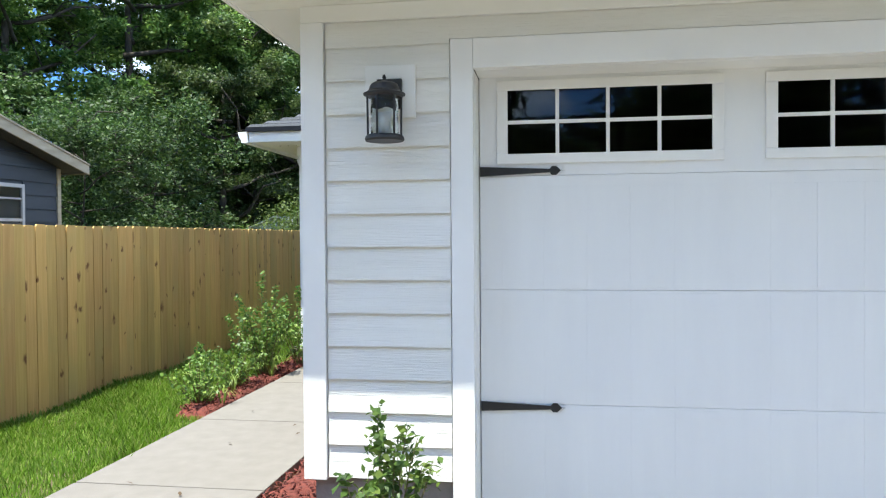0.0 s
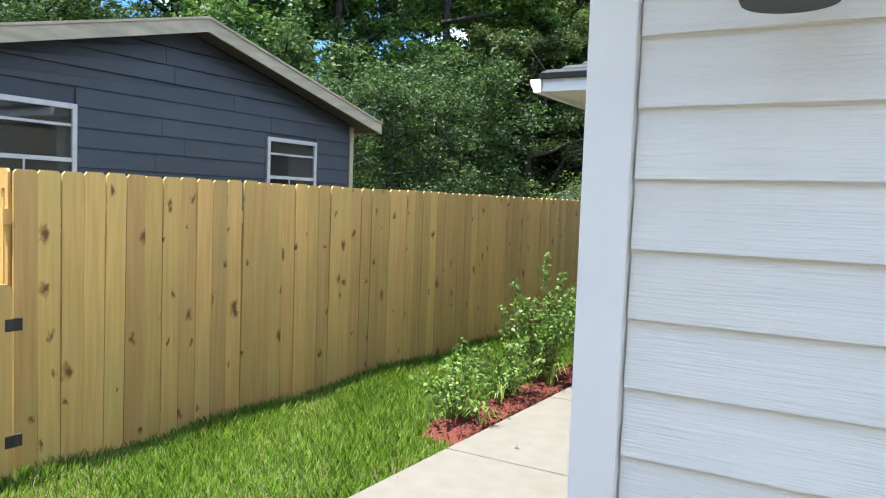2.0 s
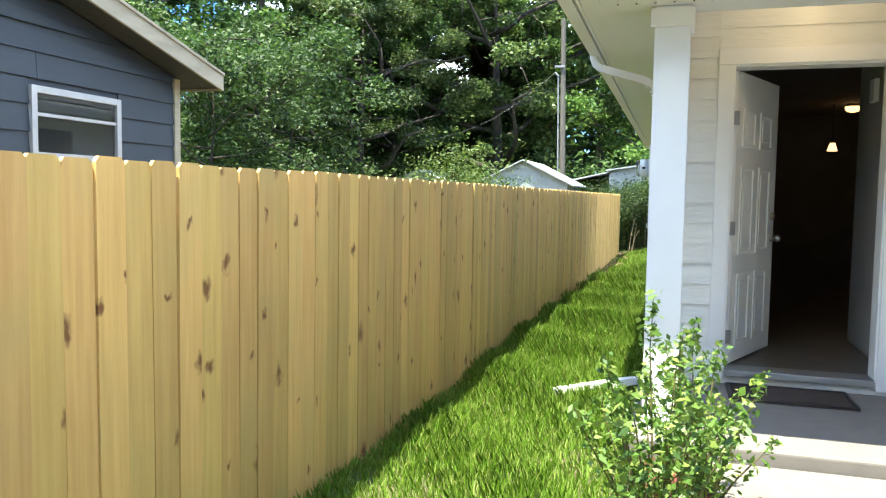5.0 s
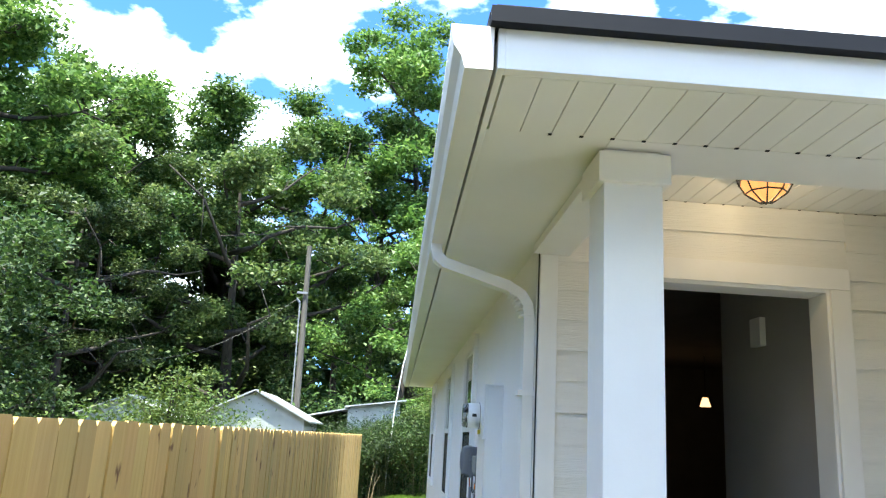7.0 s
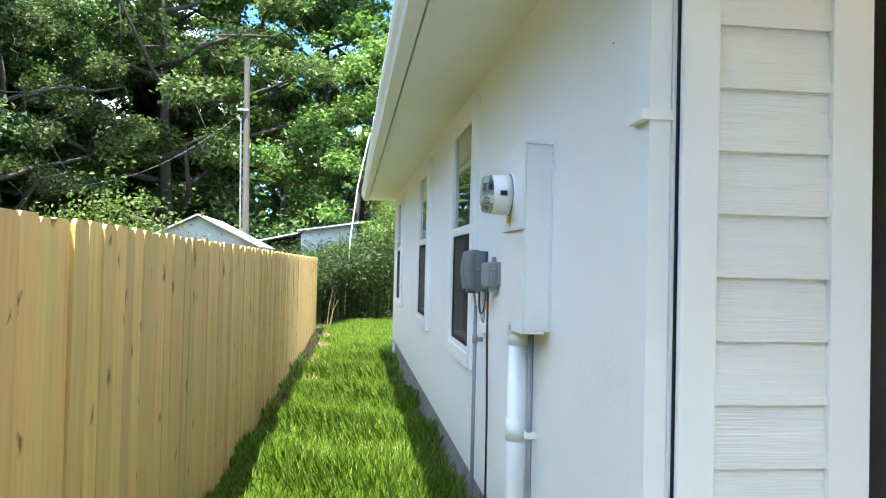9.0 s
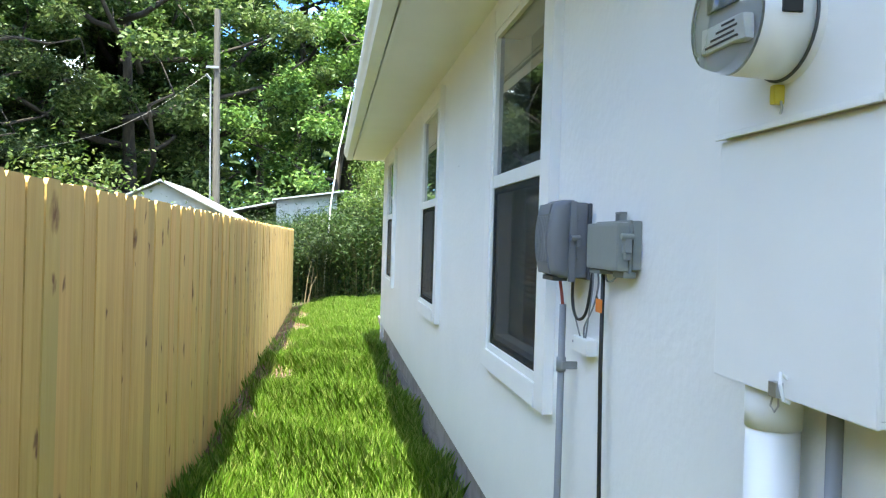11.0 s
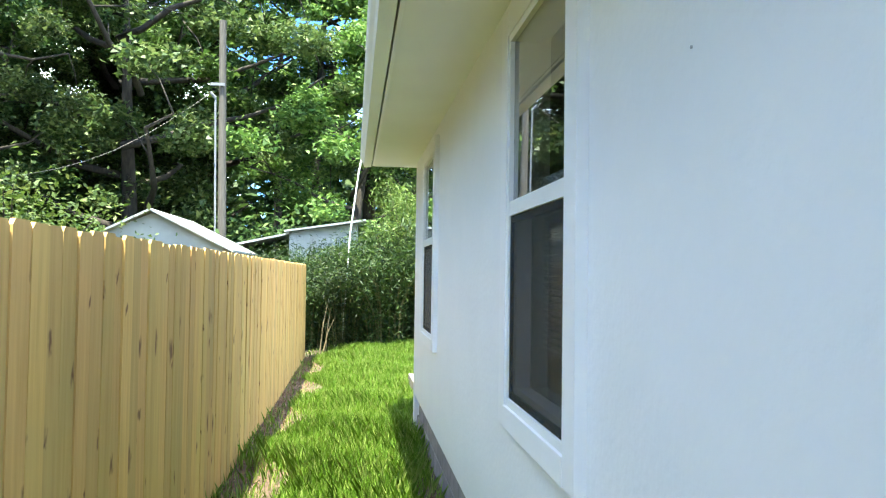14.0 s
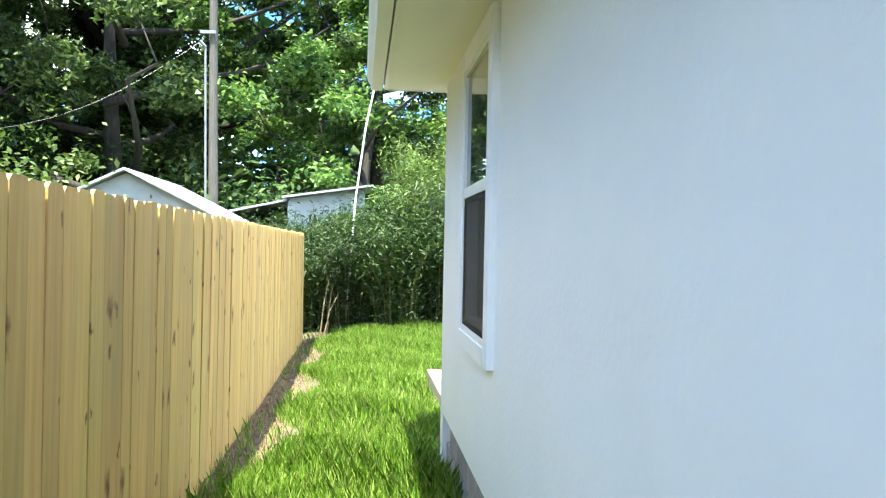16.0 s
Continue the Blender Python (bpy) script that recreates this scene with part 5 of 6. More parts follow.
def grass():
    rng = np.random.default_rng(5)
    parts = []
    for y0, y1, x1, dens in ((3.0, 5.7, WALK_L, 4200), (5.7, 8.5, -3.05, 4200), (8.5, 14, WX, 4400), (14, 22, WX, 4400), (22, 31.5, -1.5, 1900), (-1.0, 3.0, -2.7, 800)):
        n = int(dens * (y1 - y0) * (x1 + 4.85))
        x, y = rng.uniform(-4.85, x1, n), rng.uniform(y0, y1, n)
        fx = np.where(y < 11.0, FENCE[0][0] + 0.02108 * (y - 4.12), -4.73 + 0.00105 * (y - 11.0))
        keep = (x > fx + 0.01)
        bare = 0.40 * np.clip((y - 15.0) / 4, 0, 1) * (1 + 0.5 * np.sin(y * 2.3))
        keep &= (x > fx + bare) | (rng.uniform(size=n) < 0.10)
        worn = 0.20 * np.clip((y - 15.5) / 2, 0, 1) * np.clip(np.sin(y * 2.1 + 0.6) + 0.55, 0, 1) * (y < HEND)
        keep &= (x < WX - worn) | (worn <= 0) | (rng.uniform(size=n) < 0.12)
        keep &= (x < WX - 0.02) | (y > HEND + 0.1) | (y < 10.15)
        keep &= ~((x > -2.92) & (y > HEND - 0.05) & (y < 24.47)) & ~((x > -3.18) & (y > 8.6) & (y < 10.2))
        patch = np.sin(x * 4.1 + 1.7 * np.sin(y * 1.9)) * np.sin(y * 2.7 + x)
        keep &= rng.uniform(size=n) < 0.78 + 0.22 * patch
        parts.append(np.stack([x[keep], y[keep]], 1))
    p = np.concatenate(parts)
    n = len(p)
    z = ground_z(p[:, 0], p[:, 1]) - 0.005
    h = rng.uniform(0.06, 0.135, n) * (1 + 0.25 * np.sin(p[:, 0] * 5 + p[:, 1] * 3.3))
    h = h * np.interp(p[:, 1], [6, 9, 14, 21, 24], [0.72, 1.0, 1.6, 1.6, 1.1])
    a = rng.uniform(0, 6.283, n)
    b = rng.uniform(0.08, 0.5, n) * h
    w = rng.uniform(0.0022, 0.0042, n) * np.where(p[:, 1] > 14, 1.25, 1.0)
    dx, dy = np.cos(a), np.sin(a)
    v = np.empty((n, 5, 3))
    for k, (f, side) in enumerate(((0, -1), (0, 1), (0.55, 1), (1.0, 0), (0.55, -1))):
        bend = b * f * f
        ww = w * side * (1.0 if f < 0.3 else 0.8)
        v[:, k, 0] = p[:, 0] + dx * bend - dy * ww
        v[:, k, 1] = p[:, 1] + dy * bend + dx * ww
        v[:, k, 2] = z + h * f * (1 - 0.18 * f * (b / h))
    me = bpy.data.meshes.new("grass")
    me.vertices.add(n * 5)
    me.vertices.foreach_set("co", v.reshape(-1))
    me.loops.add(n * 5)
    me.loops.foreach_set("vertex_index", np.arange(n * 5))
    me.polygons.add(n)
    me.polygons.foreach_set("loop_start", np.arange(n) * 5)
    me.update(calc_edges=True)
    me.materials.append(BLADE)
    tagged(new("grass", me), "lush bright green lawn grass", "grass", "", "stuff")


grass()


# ---- beyond the fence ----
def sheds():
    s = thing("shed", "pale tin-roofed shed with a low gable", "shed")
    x, y, zt, ze, hw = -8.1, 30.9, 2.92, 2.15, 1.55
    part("wall", prism(bmesh.new(), [(x - hw, -0.3), (x + hw, -0.3), (x + hw, ze), (x, zt - 0.06), (x - hw, ze)], "y", y, y + 4), SHEDWALL, s)
    for q in (-1, 1):
        e = x + q * (hw + 0.22)
        d = (zt - ze) / hw
        zz = zt - d * (hw + 0.22)
        part("roof", prism(bmesh.new(), [(x, zt - 0.02), (x, zt + 0.03), (e, zz + 0.03), (e, zz - 0.02)], "y", y - 0.2, y + 4.2), TIN, s, "pale corrugated tin slope")
    s2 = thing("shed", "small pale shed half hidden behind the bushes", "shed")
    x, y, zt, ze, hw = -12.6, 33.0, 2.62, 2.0, 1.5
    part("wall", prism(bmesh.new(), [(x - hw, -0.3), (x + hw, -0.3), (x + hw, ze), (x, zt - 0.06), (x - hw, ze)], "y", y, y + 3), SHEDWALL, s2)
    for q in (-1, 1):
        e = x + q * (hw + 0.2)
        zz = zt - (zt - ze) / hw * (hw + 0.2)
        part("roof", prism(bmesh.new(), [(x, zt - 0.02), (x, zt + 0.03), (e, zz + 0.03), (e, zz - 0.02)], "y", y - 0.2, y + 3.2), TIN, s2)
    t = thing("barn", "white board outbuilding with a pale lean-to roof", "outbuilding")
    part("wall", prism(bmesh.new(), [(-5.45, -0.3), (-3.6, -0.3), (-3.6, 2.98), (-5.45, 2.70)], "y", 35.0, 38.0), SHEDWALL, t)
    part("roof", prism(bmesh.new(), [(-5.6, 2.69), (-5.6, 2.74), (-3.4, 3.08), (-3.4, 3.03)], "y", 34.7, 38.2), TIN, t)
    part("lean_to_roof", prism(bmesh.new(), [(-7.2, 2.25), (-7.2, 2.30), (-5.5, 2.68), (-5.5, 2.63)], "y", 34.9, 38.1), TIN, t)
    for k in range(9):
        part("plank", cuboid(-5.48 + 0.19 * k, -5.48 + 0.19 * k + 0.175, 34.975, 34.999, 0, 2.62), TIN, t)
    p = thing("utility_pole", "grey weathered wooden utility pole", "pole")
    part("shaft", rod(bmesh.new(), (-7.45, 36.2, -0.3), (-7.62, 36.3, 8.9), 0.135, 0.10, 14), POLEWOOD, p)
    part("conduit", rod(bmesh.new(), (-7.62, 36.08, 0), (-7.76, 36.16, 6.6), 0.03, 0.03, 8), PVC, p)
    part("weatherhead", rod(bmesh.new(), (-7.76, 36.16, 6.6), (-7.90, 36.1, 6.75), 0.05, 0.04, 8), PVC, p)
    part("bracket", cuboid(-7.9, -7.5, 36.1, 36.16, 6.95, 7.03), PVC, p)
    w = thing("overhead_wire", "thin black wire from the pole into the trees", "wire")
    part("strand", tube(bmesh.new(), [(-7.7 - 5.5 * f, 36.2 - 3.0 * f, 6.9 - 3.2 * f - 0.7 * math.sin(math.pi * f)) for f in np.linspace(0, 1, 10)], 0.006, 5), CABLE, w)
    g = thing("guy_pole", "thin leaning white pole above the hedge", "pole")
    part("shaft", tube(bmesh.new(), [(-3.95, 31.5, 0), (-3.8, 31.6, 2.5), (-3.62, 31.6, 4.0), (-3.3, 31.7, 5.6)], 0.020, 8), METALWHITE, g)

    for k, (x, y, dx, dy, z) in enumerate(((-4.42, 30.65, 0.16, 0.25, 0.95), (-4.30, 30.75, 0.10, 0.3, 0.8), (-4.36, 30.7, 0.26, 0.2, 0.6))):
        c = thing("dead_cane", "dry tan cane leaning against the hedge", "cane", "dead canes by the fence")
        part("shaft", tube(bmesh.new(), [(x, y, -0.25), (x + 0.45 * dx, y + 0.5 * dy, 0.5 * z), (x + dx, y + dy, z)], [0.016, 0.014, 0.008], 6), DRYCANE, c)


sheds()


# ---- fittings on the walls ----
def meter_panel():
    m = thing("electric_meter_cabinet", "white painted electric meter cabinet on the side wall", "meter box")
    x0, x1, y0, y1 = WX, WX - 0.100, 11.243, 11.62
    part("cabinet", cuboid(x1, x0, y0, y1, 1.412, 2.105, 0.003), METALWHITE, m)
    bm = cuboid(x1 - 0.014, x1 - 0.001, y0 - 0.004, y1 + 0.004, 1.79, 2.115, 0.003)
    box(bm, x1 - 0.02, x1 - 0.0145, y0 - 0.004, y1 + 0.004, 1.788, 1.798, 0.002)
    part("upper_cover", bm, METALWHITE, m, "raised meter cover with a rolled lower lip")
    bm = cuboid(x1 - 0.008, x1 - 0.001, y0 - 0.004, y1 + 0.004, 1.402, 1.786, 0.003)
    box(bm, x1 - 0.001, x0 - 0.02, y0 + 0.002, y1 - 0.002, 1.402, 1.411, 0.002)
    part("lower_cover", bm, METALWHITE, m, "hinged lower cover with a folded bottom flange")
    part("top_flange", cuboid(x1 - 0.012, x0, y0 - 0.010, y1, 2.106, 2.118, 0.002), METALWHITE, m)
    part("back_flange", cuboid(x0 - 0.006, x0, y0 - 0.012, y0 - 0.0005, 1.43, 2.09, 0.001), METALWHITE, m)
    bm = bmesh.new()
    for r0 in (0.030, 0.021, 0.012):
        pts = [(x0 - 0.05 + r0 * math.cos(q * math.pi / 12), y0 - 0.001, 1.450 + r0 * math.sin(q * math.pi / 12)) for q in range(25)]
        for u, v in zip(pts, pts[1:]):
            rod(bm, u, v, 0.0016, 0.0016, 5, False)
    part("knockout", bm, METALWHITE, m)
    part("hasp", cuboid(x1 - 0.020, x1 - 0.008, 11.425, 11.445, 1.402, 1.424, 0.002), STEEL, m, "steel hasp")
    part("latch", tube(bmesh.new(), [(x1 - 0.010, 11.415, 1.432), (x1 - 0.022, 11.412, 1.440), (x1 - 0.026, 11.405, 1.425), (x1 - 0.022, 11.402, 1.404), (x1 - 0.012, 11.405, 1.400)], 0.003, 6), METALWHITE, m)
    part("seal_loop", tube(bmesh.new(), [(x1 - 0.014, 11.44, 1.404), (x1 - 0.016, 11.443, 1.388), (x1 - 0.014, 11.436, 1.380), (x1 - 0.012, 11.430, 1.390), (x1 - 0.012, 11.432, 1.404)], 0.0016, 5), STEEL, m)
    c = (11.43, 1.930)
    e = part("meter", rod(bmesh.new(), (x1 - 0.014, c[0], c[1]), (x1 - 0.098, c[0], c[1]), 0.079, 0.0765, 36), METALWHITE, m, "round electric meter with a clear front", True)
    part("collar", rod(bmesh.new(), (x1 - 0.014, c[0], c[1]), (x1 - 0.024, c[0], c[1]), 0.084, 0.083, 36), METALWHITE, e)
    part("gasket", rod(bmesh.new(), (x1 - 0.0245, c[0], c[1]), (x1 - 0.027, c[0], c[1]), 0.0825, 0.081, 36), DARKBOX, e, "dark gasket ring")
    part("dial", rod(bmesh.new(), (x1 - 0.0985, c[0], c[1]), (x1 - 0.101, c[0], c[1]), 0.070, 0.070, 32), ALUM, e)
    part("display", cuboid(x1 - 0.112, x1 - 0.1015, c[0] - 0.032, c[0] + 0.032, c[1] + 0.012, c[1] + 0.034, 0.003), DARKBOX, e, "dark meter display")
    part("name_plate", cuboid(x1 - 0.108, x1 - 0.1015, c[0] - 0.045, c[0] + 0.045, c[1] - 0.034, c[1] - 0.004, 0.002), TRIM, e)
    for k in range(4):
        part("plate_bar", cuboid(x1 - 0.1095, x1 - 0.1085, c[0] - 0.036 + 0.006 * (k % 2), c[0] + 0.034 - 0.012 * k, c[1] - 0.030 + 0.0065 * k, c[1] - 0.0275 + 0.0065 * k), DARKBOX, e)
    part("dome", rod(bmesh.new(), (x1 - 0.0985, c[0], c[1]), (x1 - 0.128, c[0], c[1]), 0.0765, 0.070, 36), GLASS, e, "clear glass dome", True)
    part("sticker", cuboid(x1 - 0.075, x1 - 0.048, c[0] - 0.0815, c[0] - 0.0768, c[1] - 0.009, c[1] + 0.010), CABLE, e)
    bm = cuboid(x1 - 0.030, x1 - 0.014, c[0] + 0.006, c[0] + 0.020, c[1] - 0.112, c[1] - 0.084, 0.004)
    part("seal", bm, YELLOW, m, "yellow utility seal")
    part("seal_wire", tube(bmesh.new(), [(x1 - 0.02, c[0] + 0.006, c[1] - 0.108), (x1 - 0.022, c[0], c[1] - 0.120), (x1 - 0.018, c[0] + 0.010, c[1] - 0.124)], 0.002, 5), STEEL, m)
    k = thing("meter_conduit", "white painted conduit from the meter cabinet to the ground", "conduit")
    part("pipe", rod(bmesh.new(), (x0 - 0.053, 11.535, 0.1), (x0 - 0.053, 11.535, 1.400), 0.0405, 0.0405, 24), METALWHITE, k, "", True)
    part("collar", rod(bmesh.new(), (x0 - 0.053, 11.535, 1.335), (x0 - 0.053, 11.535, 1.401), 0.0428, 0.0428, 24), METALWHITE, k, "", True)
    part("collar", rod(bmesh.new(), (x0 - 0.053, 11.535, 0.95), (x0 - 0.053, 11.535, 1.04), 0.0432, 0.0432, 24), METALWHITE, k, "", True)
    j = thing("ground_conduit", "thin painted conduit beside the meter cabinet, greyed for its shadow side", "conduit")
    # Grey over the whole pipe stands for its shaded side.
    part("pipe", rod(bmesh.new(), (x0 - 0.026, 11.425, 0.1), (x0 - 0.026, 11.425, 1.400), 0.0115, 0.0115, 12), PVC, j, "", True)
    part("clip", cuboid(x0 - 0.042, x0, 11.408, 11.442, 0.98, 1.005, 0.002), METALWHITE, j)


meter_panel()


def eased(pts, k=6):
    """Points of a smooth curve through the given ones."""
    p = [Vector(q) for q in pts]
    p = [p[0]] + p + [p[-1]]
    out = []
    for a, b, c, d in zip(p, p[1:], p[2:], p[3:]):
        for i in range(k):
            f = i / k
            out.append(0.5 * (2 * b + (c - a) * f + (2 * a - 5 * b + 4 * c - d) * f * f + (3 * b - a - 3 * c + d) * f ** 3))
    return out + [p[-1]]


def service_boxes():
    x = WX
    a = thing("service_box", "dark grey plastic telecom box with a ribbed bowed cover", "utility box")
    y0, y1, z0, z1 = 12.552, 12.728, 1.512, 1.738
    part("back_plate", cuboid(x - 0.010, x, y0 - 0.004, y1 + 0.002, z0 - 0.004, z1 - 0.008, 0.004), DARKBOX, a, "darker back plate")
    part("base", cuboid(x - 0.050, x - 0.0102, y0 + 0.004, y1 - 0.004, z0 + 0.002, z1 - 0.006, 0.008), GREYBOX, a, "grey base tray")
    yc, hw, zc, hz = (y0 + y1) / 2, (y1 - y0) / 2, (z0 + z1) / 2, (z1 - z0) / 2

    def depth(v):
        return 0.122 * (1 - 0.13 * v * v)

    bm, rings = bmesh.new(), []
    for k in range(17):
        v = -1 + 2 * k / 16
        e = 1 - max(0.0, abs(v) - 0.86) / 0.14
        pinch = 1 - 0.08 * (1 - e) ** 2
        d = 0.055 + (depth(v) - 0.055) * math.sqrt(max(0.0, 1 - (1 - e) ** 2 * 0.75))
        ring = [bm.verts.new((x - 0.052, yc - hw * pinch, zc + hz * v))]
        for q in range(7):
            g = math.pi / 2 * q / 6
            ring.append(bm.verts.new((x - (d - 0.030) - 0.030 * math.sin(g), yc - hw * pinch + 0.026 * (1 - math.cos(g)), zc + hz * v)))
        for q in range(7):
            g = math.pi / 2 * (1 - q / 6)
            ring.append(bm.verts.new((x - (d - 0.030) - 0.030 * math.sin(g), yc + hw * pinch - 0.026 * (1 - math.cos(g)), zc + hz * v)))
        ring.append(bm.verts.new((x - 0.052, yc + hw * pinch, zc + hz * v)))
        rings.append(ring)
    for u, w in zip(rings, rings[1:]):
        for q in range(len(u) - 1):
            bm.faces.new((u[q], u[q + 1], w[q + 1], w[q]))
        bm.faces.new((u[-1], u[0], w[0], w[-1]))
    bm.faces.new(rings[0])
    bm.faces.new(rings[-1])
    bmesh.ops.recalc_face_normals(bm, faces=bm.faces)
    cover = part("cover", bm, GREYBOX, a, "bowed cover", True)
    part("lip", cuboid(x - 0.066, x - 0.046, y0 - 0.007, y0 + 0.006, z0 - 0.010, z1 - 0.004, 0.004), GREYBOX, cover)
    n = 7
    step = (2 * hw - 0.058) / n
    for k in range(n):
        ya = yc - hw + 0.029 + step * k
        prof = [(x - depth(v) - 0.006, zc + hz * v) for v in np.linspace(-0.60, 0.60, 9)] + [(x - depth(v) + 0.002, zc + hz * v) for v in np.linspace(0.60, -0.60, 9)]
        part("rib", prism(bmesh.new(), prof, "y", ya + 0.0032, ya + step - 0.0032), GREYBOX, cover)
    for lo, hi in ((-0.90, -0.625), (0.625, 0.90)):
        prof = [(x - depth(v) - 0.004, zc + hz * v) for v in (lo, (lo + hi) / 2, hi)] + [(x - depth(v) + 0.006, zc + hz * v) for v in (hi, (lo + hi) / 2, lo)]
        part("plate", prism(bmesh.new(), prof, "y", yc - hw + 0.029, yc + hw - 0.029), GREYBOX, cover)
    bm = rod(bmesh.new(), (x - 0.066, y0 - 0.016, 1.628), (x - 0.040, y0 - 0.016, 1.628), 0.009, 0.009, 14)
    box(bm, x - 0.050, x - 0.038, y0 - 0.024, y0 + 0.004, 1.600, 1.634, 0.004)
    part("latch", bm, GREYBOX, a)
    for z in (1.575, 1.690):
        part("clip", cuboid(x - 0.046, x - 0.036, y0 - 0.004, y0 + 0.006, z - 0.008, z + 0.008, 0.003), GREYBOX, a)
    part("foot", cuboid(x - 0.100, x - 0.055, yc - 0.05, yc + 0.06, z0 - 0.010, z0 + 0.004, 0.004), DARKBOX, a)
    b = thing("cable_box", "grey-green plastic cable box with a side latch", "utility box")
    y2, y3, z2, z3 = 12.198, 12.425, 1.548, 1.668
    part("base", cuboid(x - 0.022, x, y2 - 0.010, y3 + 0.004, z2 + 0.004, z3 + 0.004, 0.005), GREENGREY, b)
    part("cover", cuboid(x - 0.058, x - 0.0225, y2, y3, z2, z3, 0.009), GREENGREY, b)
    part("rim", cuboid(x - 0.030, x - 0.0228, y2 - 0.005, y3 + 0.005, z2 - 0.005, z3 + 0.005, 0.003), GREENGREY, b)
    part("gland", cuboid(x - 0.050, x - 0.012, 12.34, y3 - 0.006, z2 - 0.013, z2 - 0.001, 0.004), GREENGREY, b)
    part("gland", cuboid(x - 0.040, x - 0.006, y2 + 0.005, y2 + 0.075, z2 - 0.017, z2 - 0.001, 0.004), GREENGREY, b)
    bm = bmesh.new()
    for q in ((12.270, 12.275), (12.297, 12.302)):
        box(bm, x - 0.026, x - 0.008, q[0], q[1], z3 + 0.003, z3 + 0.026, 0.001)
    box(bm, x - 0.026, x - 0.008, 12.268, 12.304, z3 + 0.022, z3 + 0.028, 0.002)
    part("lug", bm, GREENGREY, b, "small eyelet lug")
    bm = rod(bmesh.new(), (x - 0.056, y2 - 0.016, 1.632), (x - 0.026, y2 - 0.016, 1.632), 0.008, 0.008, 14)
    box(bm, x - 0.048, x - 0.030, y2 - 0.022, y2 + 0.002, 1.592, 1.636, 0.004)
    part("latch", bm, GREENGREY, b)
    part("latch_tongue", cuboid(x - 0.045, x - 0.033, y2 - 0.018, y2 - 0.002, 1.575, 1.592, 0.003), GREENGREY, b)
    c = thing("grey_conduit", "grey plastic conduit running down from the telecom box", "conduit")
    part("pipe", rod(bmesh.new(), (x - 0.042, 12.668, 0.05), (x - 0.042, 12.668, 1.428), 0.0105, 0.0105, 14), PVC, c, "", True)
    part("coupling", rod(bmesh.new(), (x - 0.042, 12.668, 1.225), (x - 0.042, 12.668, 1.268), 0.0145, 0.0145, 14), PVC, c, "", True)
    part("strap", cuboid(x - 0.046, x, 12.640, 12.650, 1.235, 1.258, 0.002), PVC, c)
    part("fibre", tube(bmesh.new(), [(x - 0.042, 12.668, 1.420), (x - 0.045, 12.674, 1.46), (x - 0.05, 12.685, 1.512)], 0.005, 8), REDCABLE, c, "red fibre cable", True)
    d = thing("black_cable", "black cable running down the wall from the cable box", "cable")
    part("lead", tube(bmesh.new(), [(x - 0.030, 12.365, 1.545), (x - 0.030, 12.365, 1.3), (x - 0.022, 12.366, 0.9), (x - 0.02, 12.367, 0.1)], 0.0058, 8), CABLE, d, "", True)
    part("loop", tube(bmesh.new(), eased([(x - 0.035, 12.600, 1.515), (x - 0.036, 12.600, 1.465), (x - 0.036, 12.588, 1.425), (x - 0.034, 12.560, 1.398), (x - 0.030, 12.525, 1.400), (x - 0.025, 12.502, 1.425), (x - 0.020, 12.492, 1.480), (x - 0.014, 12.490, 1.545)]), 0.0045, 8), CABLE, d, "", True)
    part("thin_lead", tube(bmesh.new(), eased([(x - 0.014, 12.490, 1.54), (x - 0.012, 12.498, 1.59), (x - 0.014, 12.480, 1.63), (x - 0.016, 12.440, 1.645)]), 0.0028, 6), PVC, d, "", True)
    part("thin_lead", tube(bmesh.new(), eased([(x - 0.030, 12.405, 1.54), (x - 0.030, 12.400, 1.50), (x - 0.030, 12.430, 1.445), (x - 0.028, 12.480, 1.405), (x - 0.026, 12.515, 1.375), (x - 0.024, 12.520, 1.345)]), 0.0028, 6), PVC, d, "", True)
    part("thin_lead", tube(bmesh.new(), eased([(x - 0.016, 12.485, 1.60), (x - 0.014, 12.487, 1.50), (x - 0.018, 12.500, 1.42), (x - 0.022, 12.512, 1.345)]), 0.0024, 6), PVC, d, "", True)
    part("thin_lead", tube(bmesh.new(), eased([(x - 0.028, 12.612, 1.515), (x - 0.028, 12.614, 1.46), (x - 0.026, 12.596, 1.40), (x - 0.022, 12.560, 1.345)]), 0.0026, 6), PVC, d, "", True)
    part("thin_lead", tube(bmesh.new(), eased([(x - 0.028, 12.352, 1.545), (x - 0.034, 12.330, 1.520), (x - 0.034, 12.290, 1.520), (x - 0.028, 12.262, 1.540)]), 0.0026, 6), PVC, d, "", True)
    part("tag", cuboid(x - 0.040, x - 0.036, 12.348, 12.390, 1.432, 1.468, 0.002), ORANGE, d, "orange cable tag")
    part("tag_tie", tube(bmesh.new(), [(x - 0.038, 12.375, 1.466), (x - 0.034, 12.400, 1.474), (x - 0.030, 12.412, 1.468)], 0.0022, 5), CABLE, d)
    e = thing("junction_box", "small white junction box on the wall", "junction box")
    part("body", cuboid(x - 0.034, x, 12.470, 12.600, 1.298, 1.345, 0.006), VINYL, e)
    part("screw", rod(bmesh.new(), (x - 0.034, 12.585, 1.328), (x - 0.036, 12.585, 1.328), 0.004, 0.004, 10), STEEL, e)
    for k, (y, z) in enumerate(((10.6, 2.3), (14.9, 2.05))):
        s = thing("wall_screw", "tiny screw head in the painted wall", "screw", "screws in the wall", at=(x, y, z))
        part("head", rod(bmesh.new(), (0, 0, 0), (-0.003, 0, 0), 0.0035, 0.003, 8), STEEL, s)


service_boxes()


